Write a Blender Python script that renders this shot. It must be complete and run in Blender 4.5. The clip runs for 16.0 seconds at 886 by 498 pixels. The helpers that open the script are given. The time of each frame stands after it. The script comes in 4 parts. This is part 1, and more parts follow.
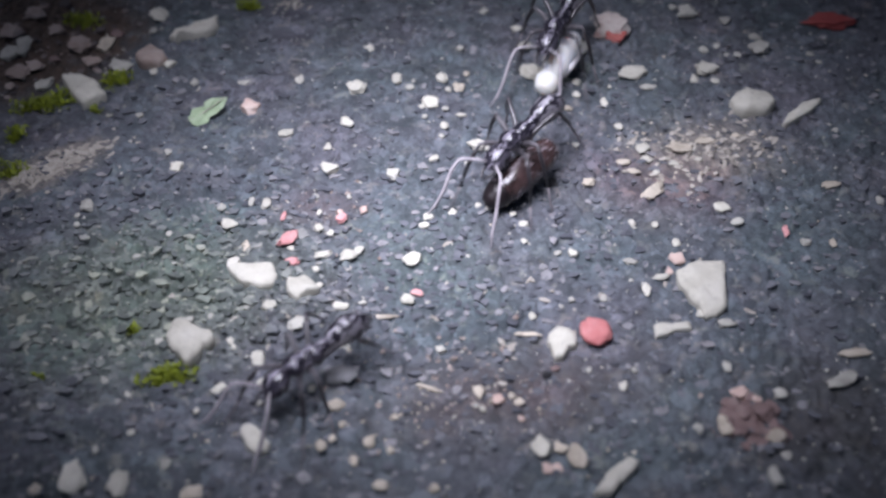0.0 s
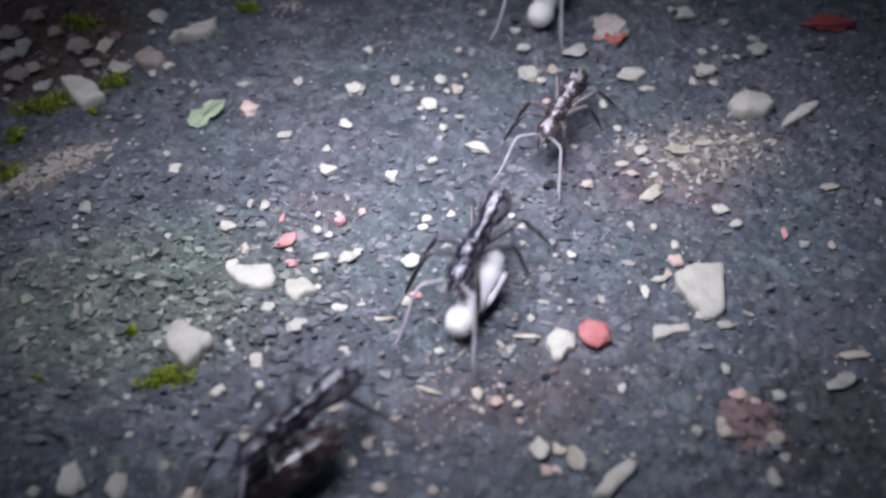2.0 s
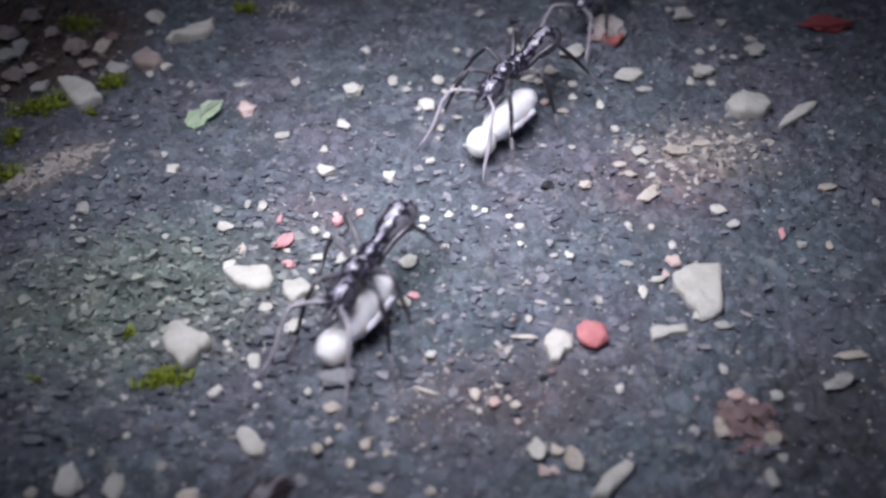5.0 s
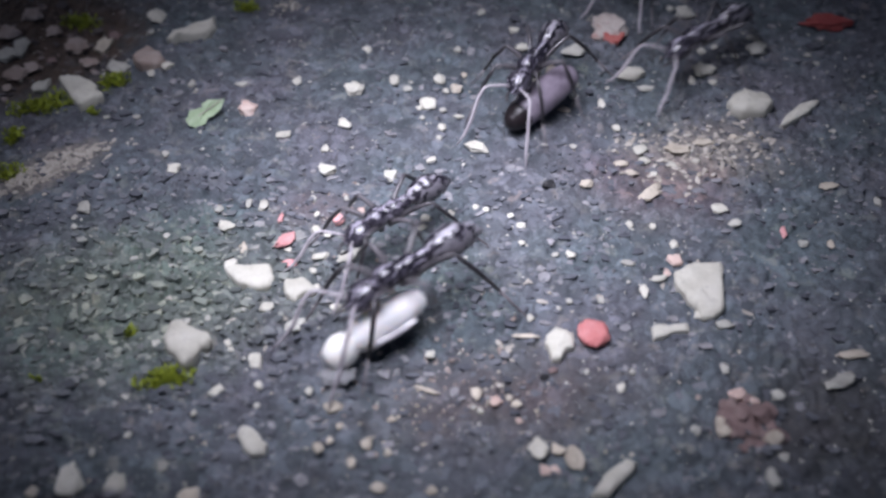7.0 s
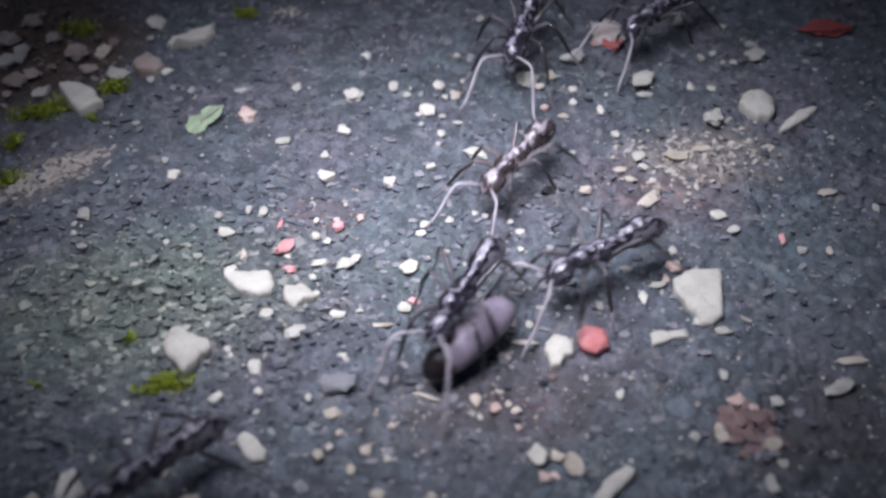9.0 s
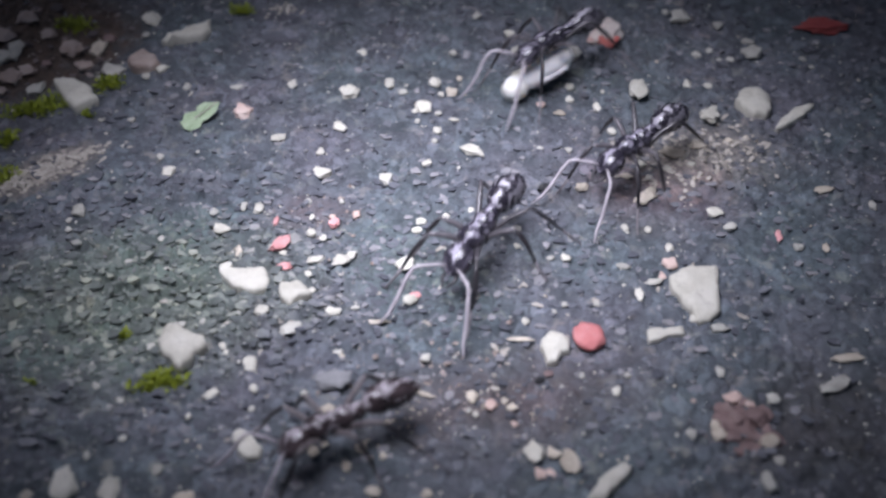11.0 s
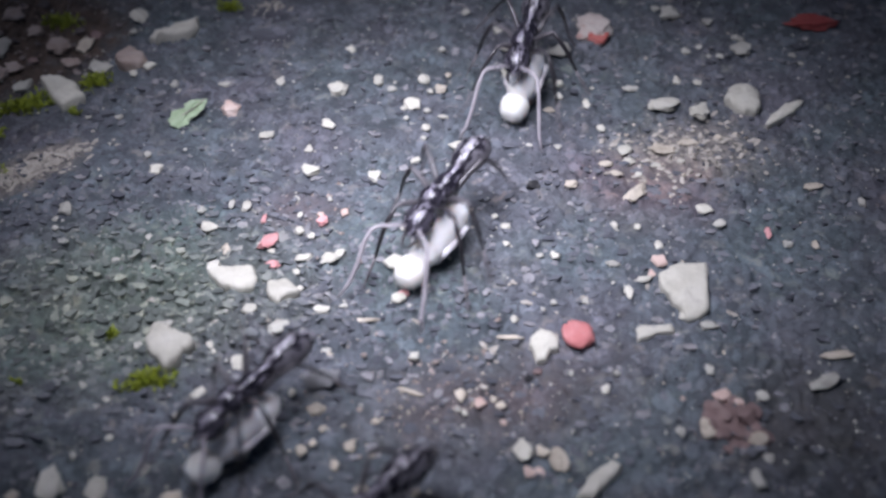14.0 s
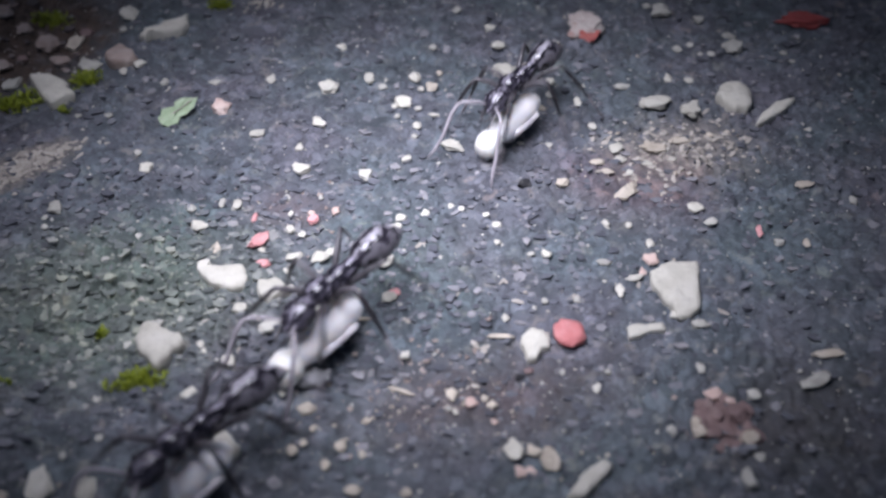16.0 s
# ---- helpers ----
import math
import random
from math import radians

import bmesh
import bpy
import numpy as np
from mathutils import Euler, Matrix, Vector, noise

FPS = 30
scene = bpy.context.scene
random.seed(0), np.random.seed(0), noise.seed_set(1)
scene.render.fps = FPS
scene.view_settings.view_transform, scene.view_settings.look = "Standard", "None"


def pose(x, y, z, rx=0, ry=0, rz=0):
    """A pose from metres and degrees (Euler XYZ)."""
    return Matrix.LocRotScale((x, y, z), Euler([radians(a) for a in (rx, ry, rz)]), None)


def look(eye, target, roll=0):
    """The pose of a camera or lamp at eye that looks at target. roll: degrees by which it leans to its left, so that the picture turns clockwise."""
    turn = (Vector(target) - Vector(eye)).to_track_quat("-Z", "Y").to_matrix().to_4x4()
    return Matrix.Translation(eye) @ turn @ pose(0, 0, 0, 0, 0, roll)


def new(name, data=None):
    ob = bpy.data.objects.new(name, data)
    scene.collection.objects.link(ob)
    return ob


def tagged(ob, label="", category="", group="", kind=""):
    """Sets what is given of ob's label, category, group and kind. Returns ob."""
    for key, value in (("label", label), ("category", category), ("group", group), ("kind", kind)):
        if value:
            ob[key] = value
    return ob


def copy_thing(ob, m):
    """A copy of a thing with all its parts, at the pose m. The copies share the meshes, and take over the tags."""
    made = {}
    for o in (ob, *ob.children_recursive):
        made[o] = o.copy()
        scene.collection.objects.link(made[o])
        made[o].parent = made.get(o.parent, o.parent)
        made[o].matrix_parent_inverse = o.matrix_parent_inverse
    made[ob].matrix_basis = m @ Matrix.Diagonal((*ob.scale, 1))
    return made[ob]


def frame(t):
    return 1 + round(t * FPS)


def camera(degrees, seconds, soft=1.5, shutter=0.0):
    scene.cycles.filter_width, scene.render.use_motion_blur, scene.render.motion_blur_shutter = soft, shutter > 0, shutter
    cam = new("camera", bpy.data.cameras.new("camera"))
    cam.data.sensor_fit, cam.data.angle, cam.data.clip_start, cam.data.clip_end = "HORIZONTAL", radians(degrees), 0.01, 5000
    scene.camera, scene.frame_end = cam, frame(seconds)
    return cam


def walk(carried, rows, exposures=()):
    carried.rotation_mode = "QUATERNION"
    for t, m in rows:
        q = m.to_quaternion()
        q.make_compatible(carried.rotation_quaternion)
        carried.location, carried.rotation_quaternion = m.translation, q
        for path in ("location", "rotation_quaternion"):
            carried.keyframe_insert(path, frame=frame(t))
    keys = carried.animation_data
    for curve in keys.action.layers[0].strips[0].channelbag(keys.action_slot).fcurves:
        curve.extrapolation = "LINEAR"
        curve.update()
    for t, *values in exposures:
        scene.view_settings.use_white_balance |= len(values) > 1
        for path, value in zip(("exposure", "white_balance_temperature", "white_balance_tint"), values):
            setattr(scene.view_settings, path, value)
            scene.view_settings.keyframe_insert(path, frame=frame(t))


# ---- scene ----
MM = 0.001

# ---- camera ----
cam = camera(40.0, 16.0, soft=2.7, shutter=0.8)
cam.data.dof.use_dof, cam.data.dof.focus_distance, cam.data.dof.aperture_fstop = True, 0.087, 37.0
PATH = [
    (0.0, pose(-0.000008, -0.060863, 0.056655, 46.954, 0.044, 0.034)),
    (0.5, pose(0.000160, -0.060837, 0.056601, 47.022, 0.090, 0.054)),
    (1.0, pose(0.000028, -0.060745, 0.056649, 46.984, 0.015, -0.060)),
    (1.5, pose(-0.000023, -0.060790, 0.056596, 47.041, -0.010, -0.030)),
    (2.0, pose(0.000007, -0.060823, 0.056690, 47.010, 0.008, -0.001)),
    (2.5, pose(0.000000, -0.060809, 0.056705, 47.000, -0.000, 0.000)),
    (3.0, pose(-0.000030, -0.060829, 0.056661, 47.027, -0.015, -0.027)),
    (3.5, pose(0.000006, -0.060840, 0.056661, 47.028, -0.004, -0.040)),
    (4.0, pose(0.000027, -0.060807, 0.056575, 47.055, -0.051, -0.107)),
    (6.5, pose(-0.000034, -0.060833, 0.056779, 47.024, 0.020, -0.079)),
    (7.0, pose(0.000074, -0.060761, 0.056682, 46.974, 0.034, -0.037)),
    (7.5, pose(0.000018, -0.060814, 0.056602, 46.969, -0.015, -0.037)),
    (8.0, pose(-0.000015, -0.060917, 0.056656, 47.130, 0.057, 0.101)),
    (8.5, pose(0.000019, -0.060750, 0.056674, 47.097, -0.053, -0.063)),
    (9.0, pose(0.000011, -0.060751, 0.056859, 47.177, -0.007, -0.099)),
    (11.5, pose(0.000045, -0.060730, 0.056575, 47.132, -0.183, -0.217)),
    (12.0, pose(0.000137, -0.060638, 0.056584, 47.079, -0.165, -0.261)),
    (12.5, pose(0.000059, -0.060595, 0.056488, 47.052, -0.271, -0.372)),
    (13.0, pose(0.000110, -0.060616, 0.056486, 47.038, -0.250, -0.367)),
    (13.5, pose(0.000235, -0.060579, 0.056535, 46.985, -0.238, -0.365)),
    (14.0, pose(0.000250, -0.060453, 0.056460, 46.984, -0.341, -0.545)),
    (14.5, pose(0.000319, -0.060335, 0.056501, 46.981, -0.413, -0.685)),
    (15.0, pose(0.000414, -0.060228, 0.056490, 46.881, -0.455, -0.799)),
    (15.5, pose(0.000280, -0.060188, 0.056498, 46.770, -0.551, -0.836)),
    (16.0, pose(0.000358, -0.060216, 0.056448, 46.817, -0.530, -0.847)),
]
walk(cam, PATH, exposures=((0.0, 0.0, 6030, 20.5), (16.0, 0.0, 6030, 20.5)))

# ---- light: pale overcast sky, soft daylight and an added spot for the vignette ----
world = bpy.data.worlds.new("sky")
scene.world = world
world.use_nodes = True
wn = world.node_tree
sky = wn.nodes.new("ShaderNodeTexSky")
sky.sky_type, sky.sun_disc = "NISHITA", False
sky.sun_elevation, sky.sun_rotation = radians(58), radians(-50)
wn.links.new(sky.outputs[0], wn.nodes["Background"].inputs[0])
wn.nodes["Background"].inputs[1].default_value = 0.017

sun_data = bpy.data.lights.new("sun", "SUN")
sun_data.energy, sun_data.angle, sun_data.color = 0.19, radians(20), (1.0, 0.96, 0.92)
sun = new("sun", sun_data)
sun.matrix_world = look((-0.5, 0.4, 1.0), (0, 0, 0))

# added spot, no lamp stands here: its pool imitates the lens vignette
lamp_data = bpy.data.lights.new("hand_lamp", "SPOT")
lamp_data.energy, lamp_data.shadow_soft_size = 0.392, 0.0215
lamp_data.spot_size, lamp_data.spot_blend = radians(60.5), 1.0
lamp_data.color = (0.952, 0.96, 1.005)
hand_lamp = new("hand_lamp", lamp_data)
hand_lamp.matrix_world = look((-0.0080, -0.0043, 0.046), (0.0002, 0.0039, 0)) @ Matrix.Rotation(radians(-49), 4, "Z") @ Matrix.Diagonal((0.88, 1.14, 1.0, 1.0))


# ---- materials ----
class Nodes:
    """Short hand for building one node material."""

    def __init__(self, name):
        self.mat = bpy.data.materials.new(name)
        self.mat.use_nodes = True
        self.tree = self.mat.node_tree
        self.bsdf = self.tree.nodes["Principled BSDF"]
        self.coords = self.tree.nodes.new("ShaderNodeTexCoord").outputs["Object"]

    def add(self, kind, ins=()):
        node = self.tree.nodes.new(kind)
        for key, value in dict(ins).items():
            self.put(node.inputs[key], value)
        return node

    def put(self, socket, value):
        if isinstance(value, bpy.types.NodeSocket):
            self.tree.links.new(value, socket)
        else:
            socket.default_value = value

    def noise(self, scale, detail=4.0, rough=0.6, coords=None):
        return self.add("ShaderNodeTexNoise", {"Vector": coords or self.coords, "Scale": scale, "Detail": detail, "Roughness": rough}).outputs["Fac"]

    def cells(self, scale, feature="F1", out="Distance", coords=None):
        node = self.add("ShaderNodeTexVoronoi", {"Vector": coords or self.coords, "Scale": scale})
        node.feature = feature
        return node.outputs[out]

    def ramp(self, fac, *stops):
        node = self.add("ShaderNodeValToRGB", {"Fac": fac})
        el = node.color_ramp.elements
        while len(el) < len(stops):
            el.new(0.5)
        for e, (pos, col) in zip(el, stops):
            e.position = pos
            e.color = (*col, 1) if isinstance(col, tuple) else (col, col, col, 1)
        return node.outputs["Color"]

    def mix(self, fac, a, b, blend="MIX"):
        node = self.add("ShaderNodeMix")
        node.data_type, node.blend_type = "RGBA", blend
        self.put(node.inputs["Factor"], fac)
        for socket, v in ((node.inputs[6], a), (node.inputs[7], b)):
            self.put(socket, (*v, 1) if isinstance(v, tuple) else v)
        return node.outputs[2]

    def maths(self, op, a, b):
        node = self.add("ShaderNodeMath")
        node.operation = op
        self.put(node.inputs[0], a)
        self.put(node.inputs[1], b)
        return node.outputs[0]

    def stain(self, x, y, rx, ry, turn=0.0, soft=0.55):
        """A ragged blot on the ground, in millimetres, 0 to 1."""
        place = self.add("ShaderNodeMapping", {"Vector": self.coords, "Location": (x * MM, y * MM, 0), "Rotation": (0, 0, radians(turn)), "Scale": (rx * MM, ry * MM, 1)})
        place.vector_type = "TEXTURE"
        round_blot = self.add("ShaderNodeTexGradient", {"Vector": place.outputs[0]})
        round_blot.gradient_type = "SPHERICAL"
        ball = round_blot.outputs["Fac"]
        ragged = self.maths("ADD", ball, self.maths("MULTIPLY", self.maths("SUBTRACT", self.noise(420, 5, 0.7), 0.5), 0.9))
        return self.ramp(ragged, (0.12, 0.0), (0.12 + soft, 1.0))

    def bump(self, height, strength, distance):
        self.put(self.bsdf.inputs["Normal"], self.add("ShaderNodeBump", {"Height": height, "Strength": strength, "Distance": distance}).outputs[0])

    def done(self, color, rough, spec=0.5, coat=0.0):
        self.put(self.bsdf.inputs["Base Color"], (*color, 1) if isinstance(color, tuple) else color)
        self.put(self.bsdf.inputs["Roughness"], rough)
        self.put(self.bsdf.inputs["Specular IOR Level"], spec)
        self.put(self.bsdf.inputs["Coat Weight"], coat)
        return self.mat


def ground_material():
    n = Nodes("weathered_concrete")
    wave = n.add("ShaderNodeTexNoise", {"Vector": n.coords, "Scale": 1000.0, "Detail": 5.0, "Roughness": 0.65}).outputs["Color"]
    push = n.add("ShaderNodeVectorMath", {0: wave, 1: (0.0022, 0.0022, 0.0)})
    push.operation = "MULTIPLY"
    bent = n.add("ShaderNodeVectorMath", {0: n.coords, 1: push.outputs[0]}).outputs[0]
    grey = n.ramp(n.noise(520, 4, 0.6), (0.30, (0.072, 0.078, 0.091)), (0.52, (0.104, 0.111, 0.128)), (0.74, (0.146, 0.151, 0.170)))
    flake = n.add("ShaderNodeSeparateColor", {"Color": n.cells(900.0, "F1", "Color", bent)}).outputs[0]
    crumb = n.add("ShaderNodeSeparateColor", {"Color": n.cells(1800.0, "F1", "Color", bent)}).outputs[1]
    col = n.mix(1.0, grey, n.ramp(flake, (0.0, 0.72), (0.5, 0.98), (0.88, 1.18), (1.0, 1.45)), "MULTIPLY")
    col = n.mix(1.0, col, n.ramp(crumb, (0.0, 0.84), (0.5, 1.0), (0.9, 1.14), (1.0, 1.35)), "MULTIPLY")
    dirt = n.ramp(n.cells(900.0, "DISTANCE_TO_EDGE", "Distance", bent), (0.0, 0.45), (0.07, 0.0))
    col = n.mix(dirt, col, (0.022, 0.025, 0.027))
    smudge = n.ramp(n.noise(760, 3, 0.6, n.add("ShaderNodeVectorMath", {0: n.coords, 1: (0.31, 0.17, 0.05)}).outputs[0]), (0.56, 0.0), (0.67, 0.75))
    patchy = n.ramp(n.noise(150, 3, 0.5), (0.42, 0.25), (0.6, 1.0))
    col = n.mix(n.maths("MULTIPLY", smudge, patchy), col, n.ramp(n.noise(230, 2, 0.5), (0.38, (0.25, 0.215, 0.20)), (0.62, (0.23, 0.235, 0.215))))
    broad = n.noise(70, 4, 0.6)
    col = n.mix(n.ramp(broad, (0.42, 0.0), (0.68, 0.55)), col, n.mix(1.0, col, (0.88, 1.02, 1.01), "MULTIPLY"))
    algae = n.mix(1.0, col, n.ramp(n.noise(500, 5, 0.7), (0.35, (1.02, 1.18, 0.84)), (0.65, (1.36, 1.46, 1.08))), "MULTIPLY")
    col = n.mix(n.maths("MULTIPLY", n.stain(-20, -5, 17, 11, 12, 0.6), 0.9), col, algae)
    col = n.mix(n.maths("MULTIPLY", n.stain(-2, -1.5, 14, 7, 0, 0.7), 0.2), col, algae)
    hue = n.ramp(n.noise(110, 3, 0.55, n.add("ShaderNodeVectorMath", {0: n.coords, 1: (0.07, 0.43, 0.0)}).outputs[0]), (0.36, (0.91, 1.02, 0.98)), (0.5, (0.97, 1.0, 0.99)), (0.64, (1.06, 0.98, 1.0)))
    col = n.mix(1.0, col, hue, "MULTIPLY")
    soil = n.ramp(n.noise(900, 5, 0.7), (0.3, (0.030, 0.024, 0.020)), (0.7, (0.12, 0.085, 0.066)))
    col = n.mix(n.stain(-35, 26, 13, 12, 30, 0.3), col, soil)
    col = n.mix(n.maths("MULTIPLY", n.stain(5, -13, 13, 6, 10, 0.7), 0.35), col, soil)
    col = n.mix(n.maths("MULTIPLY", n.stain(-9, 4, 5, 4, 0, 0.8), 0.28), col, (0.22, 0.13, 0.12))
    # ground colour is darker over the lower right corner
    col = n.mix(n.maths("MULTIPLY", n.stain(23, -15, 9, 8, 20, 0.6), 0.6), col, (0.040, 0.038, 0.034))
    tan = n.ramp(n.noise(1300, 5, 0.7), (0.38, (0.10, 0.095, 0.092)), (0.55, (0.22, 0.20, 0.178)), (0.72, (0.44, 0.40, 0.35)))
    col = n.mix(n.maths("MULTIPLY", n.stain(19.5, 10.5, 8.5, 6.2, 10, 0.6), 0.9), col, tan)
    rosy = n.mix(1.0, col, (1.45, 1.05, 1.0), "MULTIPLY")
    col = n.mix(n.maths("MULTIPLY", n.stain(15, 6, 9, 6, -10, 0.7), 0.7), col, rosy)
    col = n.mix(n.maths("MULTIPLY", n.stain(3, -13, 13, 5, 6, 0.7), 0.3), col, rosy)
    col = n.mix(n.maths("MULTIPLY", n.stain(-29, 8.8, 6.5, 2.6, 42, 0.35), 1.0), col, tan)
    n.bump(n.maths("ADD", n.noise(1800, 3, 0.55), n.cells(1800, coords=bent)), 0.4, 0.00016)
    return n.done(col, n.ramp(n.noise(500), (0.3, 0.62), (0.7, 0.9)), 0.4)


def pebble_material(name, *stops):
    n = Nodes(name)
    chance = n.add("ShaderNodeObjectInfo").outputs["Random"]
    shifted = n.add("ShaderNodeVectorMath", {0: n.coords, 1: chance}).outputs[0]
    col = n.ramp(n.noise(650, 5, 0.65, shifted), *stops)
    col = n.mix(1.0, col, n.ramp(chance, (0.0, 0.82), (1.0, 1.08)), "MULTIPLY")
    dust = n.ramp(n.noise(2200, 4, 0.7, shifted), (0.55, 0.0), (0.8, 0.45))
    col = n.mix(dust, col, (0.21, 0.20, 0.185))
    n.bump(n.noise(1800, 6, 0.7, shifted), 0.45, 0.00015)
    return n.done(col, 0.68, 0.4)


def ant_material(name, dark, pale, rough, scale):
    n = Nodes(name)
    col = n.ramp(n.noise(scale, 4, 0.6), (0.35, dark), (0.75, pale))
    n.bump(n.noise(scale * 3.2, 4, 0.65), 0.5, 0.00012)
    return n.done(col, n.ramp(n.noise(scale * 1.6), (0.35, rough), (0.7, rough + 0.22)), 0.6, 0.25)


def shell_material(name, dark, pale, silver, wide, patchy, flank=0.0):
    """Polished chitin with sky sheen painted in: a ragged band along the back, broken patches and greyer flanks."""
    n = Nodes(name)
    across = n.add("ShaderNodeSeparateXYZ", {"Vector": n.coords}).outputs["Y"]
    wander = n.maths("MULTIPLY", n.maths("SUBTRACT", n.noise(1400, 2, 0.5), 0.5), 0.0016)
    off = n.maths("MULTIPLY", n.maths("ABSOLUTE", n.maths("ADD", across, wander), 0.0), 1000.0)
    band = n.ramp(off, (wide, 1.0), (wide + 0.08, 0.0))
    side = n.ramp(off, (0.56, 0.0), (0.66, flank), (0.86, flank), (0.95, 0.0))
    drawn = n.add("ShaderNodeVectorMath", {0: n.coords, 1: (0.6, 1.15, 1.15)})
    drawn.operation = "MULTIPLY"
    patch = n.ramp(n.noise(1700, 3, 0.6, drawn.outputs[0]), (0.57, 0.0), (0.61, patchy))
    sheen = n.maths("MAXIMUM", n.maths("MULTIPLY", band, n.ramp(n.noise(1500, 2, 0.5), (0.40, 0.10), (0.52, 0.9))), n.maths("MAXIMUM", patch, side))
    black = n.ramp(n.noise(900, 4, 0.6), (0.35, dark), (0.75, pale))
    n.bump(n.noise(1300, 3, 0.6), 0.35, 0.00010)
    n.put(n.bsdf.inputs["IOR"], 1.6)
    return n.done(n.mix(sheen, black, silver), n.ramp(sheen, (0.0, 0.22), (0.6, 0.42)), 0.55, 0.0)


def brood_material(name, dark, pale, rough, glow=0.0):
    n = Nodes(name)
    col = n.ramp(n.noise(700, 4, 0.6), (0.36, dark), (0.58, pale))
    n.bump(n.noise(1500, 4, 0.6), 0.35, 0.00015)
    n.put(n.bsdf.inputs["Subsurface Weight"], glow)
    n.put(n.bsdf.inputs["Subsurface Radius"], (1.0, 0.9, 0.8))
    n.put(n.bsdf.inputs["Subsurface Scale"], 0.0009)
    return n.done(col, rough, 0.4, 0.03)


def plant_material(name, dark, pale):
    n = Nodes(name)
    chance = n.add("ShaderNodeNewGeometry").outputs["Random Per Island"]
    col = n.mix(0.5, n.ramp(chance, (0.0, dark), (1.0, pale)), n.ramp(n.noise(900, 4, 0.6), (0.35, dark), (0.7, pale)))
    n.bump(n.noise(2500), 0.4, 0.0001)
    return n.done(col, 0.55, 0.4)


def flake_material(name, chance_from, chance_out):
    n = Nodes(name)
    chance = n.add(chance_from).outputs[chance_out]
    if chance_out == "Random":
        n.coords = n.add("ShaderNodeNewGeometry").outputs["Position"]
    col = n.ramp(chance, (0.0, (0.066, 0.070, 0.083)), (0.45, (0.106, 0.112, 0.128)), (0.8, (0.165, 0.170, 0.186)), (1.0, (0.27, 0.26, 0.265)))
    col = n.mix(1.0, col, n.ramp(n.noise(1600, 3, 0.6), (0.3, 0.80), (0.7, 1.2)), "MULTIPLY")
    green = n.mix(1.0, col, (1.34, 1.46, 1.10), "MULTIPLY")
    col = n.mix(n.maths("MULTIPLY", n.stain(-20, -5, 17, 11, 12, 0.6), 0.9), col, green)
    col = n.mix(n.maths("MULTIPLY", n.stain(-35, 26, 13, 12, 30, 0.3), 0.8), col, n.mix(1.0, col, (1.15, 0.88, 0.72), "MULTIPLY"))
    n.bump(n.noise(3000, 4, 0.7), 0.5, 0.00012)
    return n.done(col, 0.8, 0.35)


GROUND = ground_material()
FLAKES = flake_material("concrete_flakes", "ShaderNodeNewGeometry", "Random Per Island")
FLAKE_PIECE = flake_material("concrete_flake_piece", "ShaderNodeObjectInfo", "Random")
PEBBLE = {
    "w": pebble_material("white_gravel", (0.25, (0.46, 0.44, 0.365)), (0.5, (0.58, 0.56, 0.475)), (0.8, (0.66, 0.64, 0.565))),
    "g": pebble_material("grey_gravel", (0.25, (0.31, 0.30, 0.265)), (0.5, (0.45, 0.44, 0.385)), (0.8, (0.55, 0.54, 0.475))),
    "t": pebble_material("tan_grit", (0.25, (0.36, 0.31, 0.24)), (0.5, (0.54, 0.48, 0.385)), (0.8, (0.66, 0.60, 0.50))),
    "o": pebble_material("peach_grit", (0.25, (0.45, 0.29, 0.235)), (0.5, (0.60, 0.45, 0.385)), (0.8, (0.70, 0.59, 0.52))),
    "p": pebble_material("pink_brick_grit", (0.25, (0.56, 0.22, 0.215)), (0.5, (0.68, 0.34, 0.33)), (0.8, (0.78, 0.56, 0.53))),
    "c": pebble_material("coral_brick_grit", (0.25, (0.54, 0.15, 0.145)), (0.5, (0.64, 0.22, 0.21)), (0.8, (0.72, 0.33, 0.32))),
    "r": pebble_material("red_brick_grit", (0.25, (0.36, 0.06, 0.05)), (0.5, (0.52, 0.13, 0.11)), (0.8, (0.62, 0.26, 0.22))),
    "k": pebble_material("dark_red_brick", (0.25, (0.22, 0.035, 0.032)), (0.5, (0.31, 0.058, 0.052)), (0.8, (0.38, 0.12, 0.105))),
    "m": pebble_material("mottled_stone", (0.25, (0.36, 0.16, 0.13)), (0.48, (0.46, 0.40, 0.36)), (0.8, (0.58, 0.55, 0.50))),
    "d": pebble_material("dull_pink_stone", (0.25, (0.25, 0.18, 0.15)), (0.5, (0.38, 0.31, 0.27)), (0.8, (0.50, 0.43, 0.39))),
    "n": pebble_material("rusty_clod", (0.25, (0.12, 0.08, 0.075)), (0.5, (0.215, 0.145, 0.135)), (0.8, (0.34, 0.26, 0.235))),
    "s": pebble_material("slate_chip", (0.25, (0.15, 0.15, 0.155)), (0.5, (0.24, 0.24, 0.245)), (0.8, (0.33, 0.33, 0.33))),
    "b": pebble_material("black_grit", (0.25, (0.006, 0.006, 0.007)), (0.5, (0.012, 0.012, 0.014)), (0.8, (0.03, 0.03, 0.033))),
}
# the pale band and patches put sky reflection into the shell colour
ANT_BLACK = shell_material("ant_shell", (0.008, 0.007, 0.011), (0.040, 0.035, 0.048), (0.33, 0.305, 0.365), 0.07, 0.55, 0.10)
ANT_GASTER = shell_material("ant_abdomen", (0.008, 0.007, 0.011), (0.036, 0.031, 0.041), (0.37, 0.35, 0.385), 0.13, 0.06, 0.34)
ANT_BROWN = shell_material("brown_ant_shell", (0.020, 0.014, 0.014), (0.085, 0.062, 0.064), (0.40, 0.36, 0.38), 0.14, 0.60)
ANT_BROWN_LEG = ant_material("brown_ant_leg", (0.11, 0.092, 0.092), (0.22, 0.19, 0.19), 0.40, 1200)
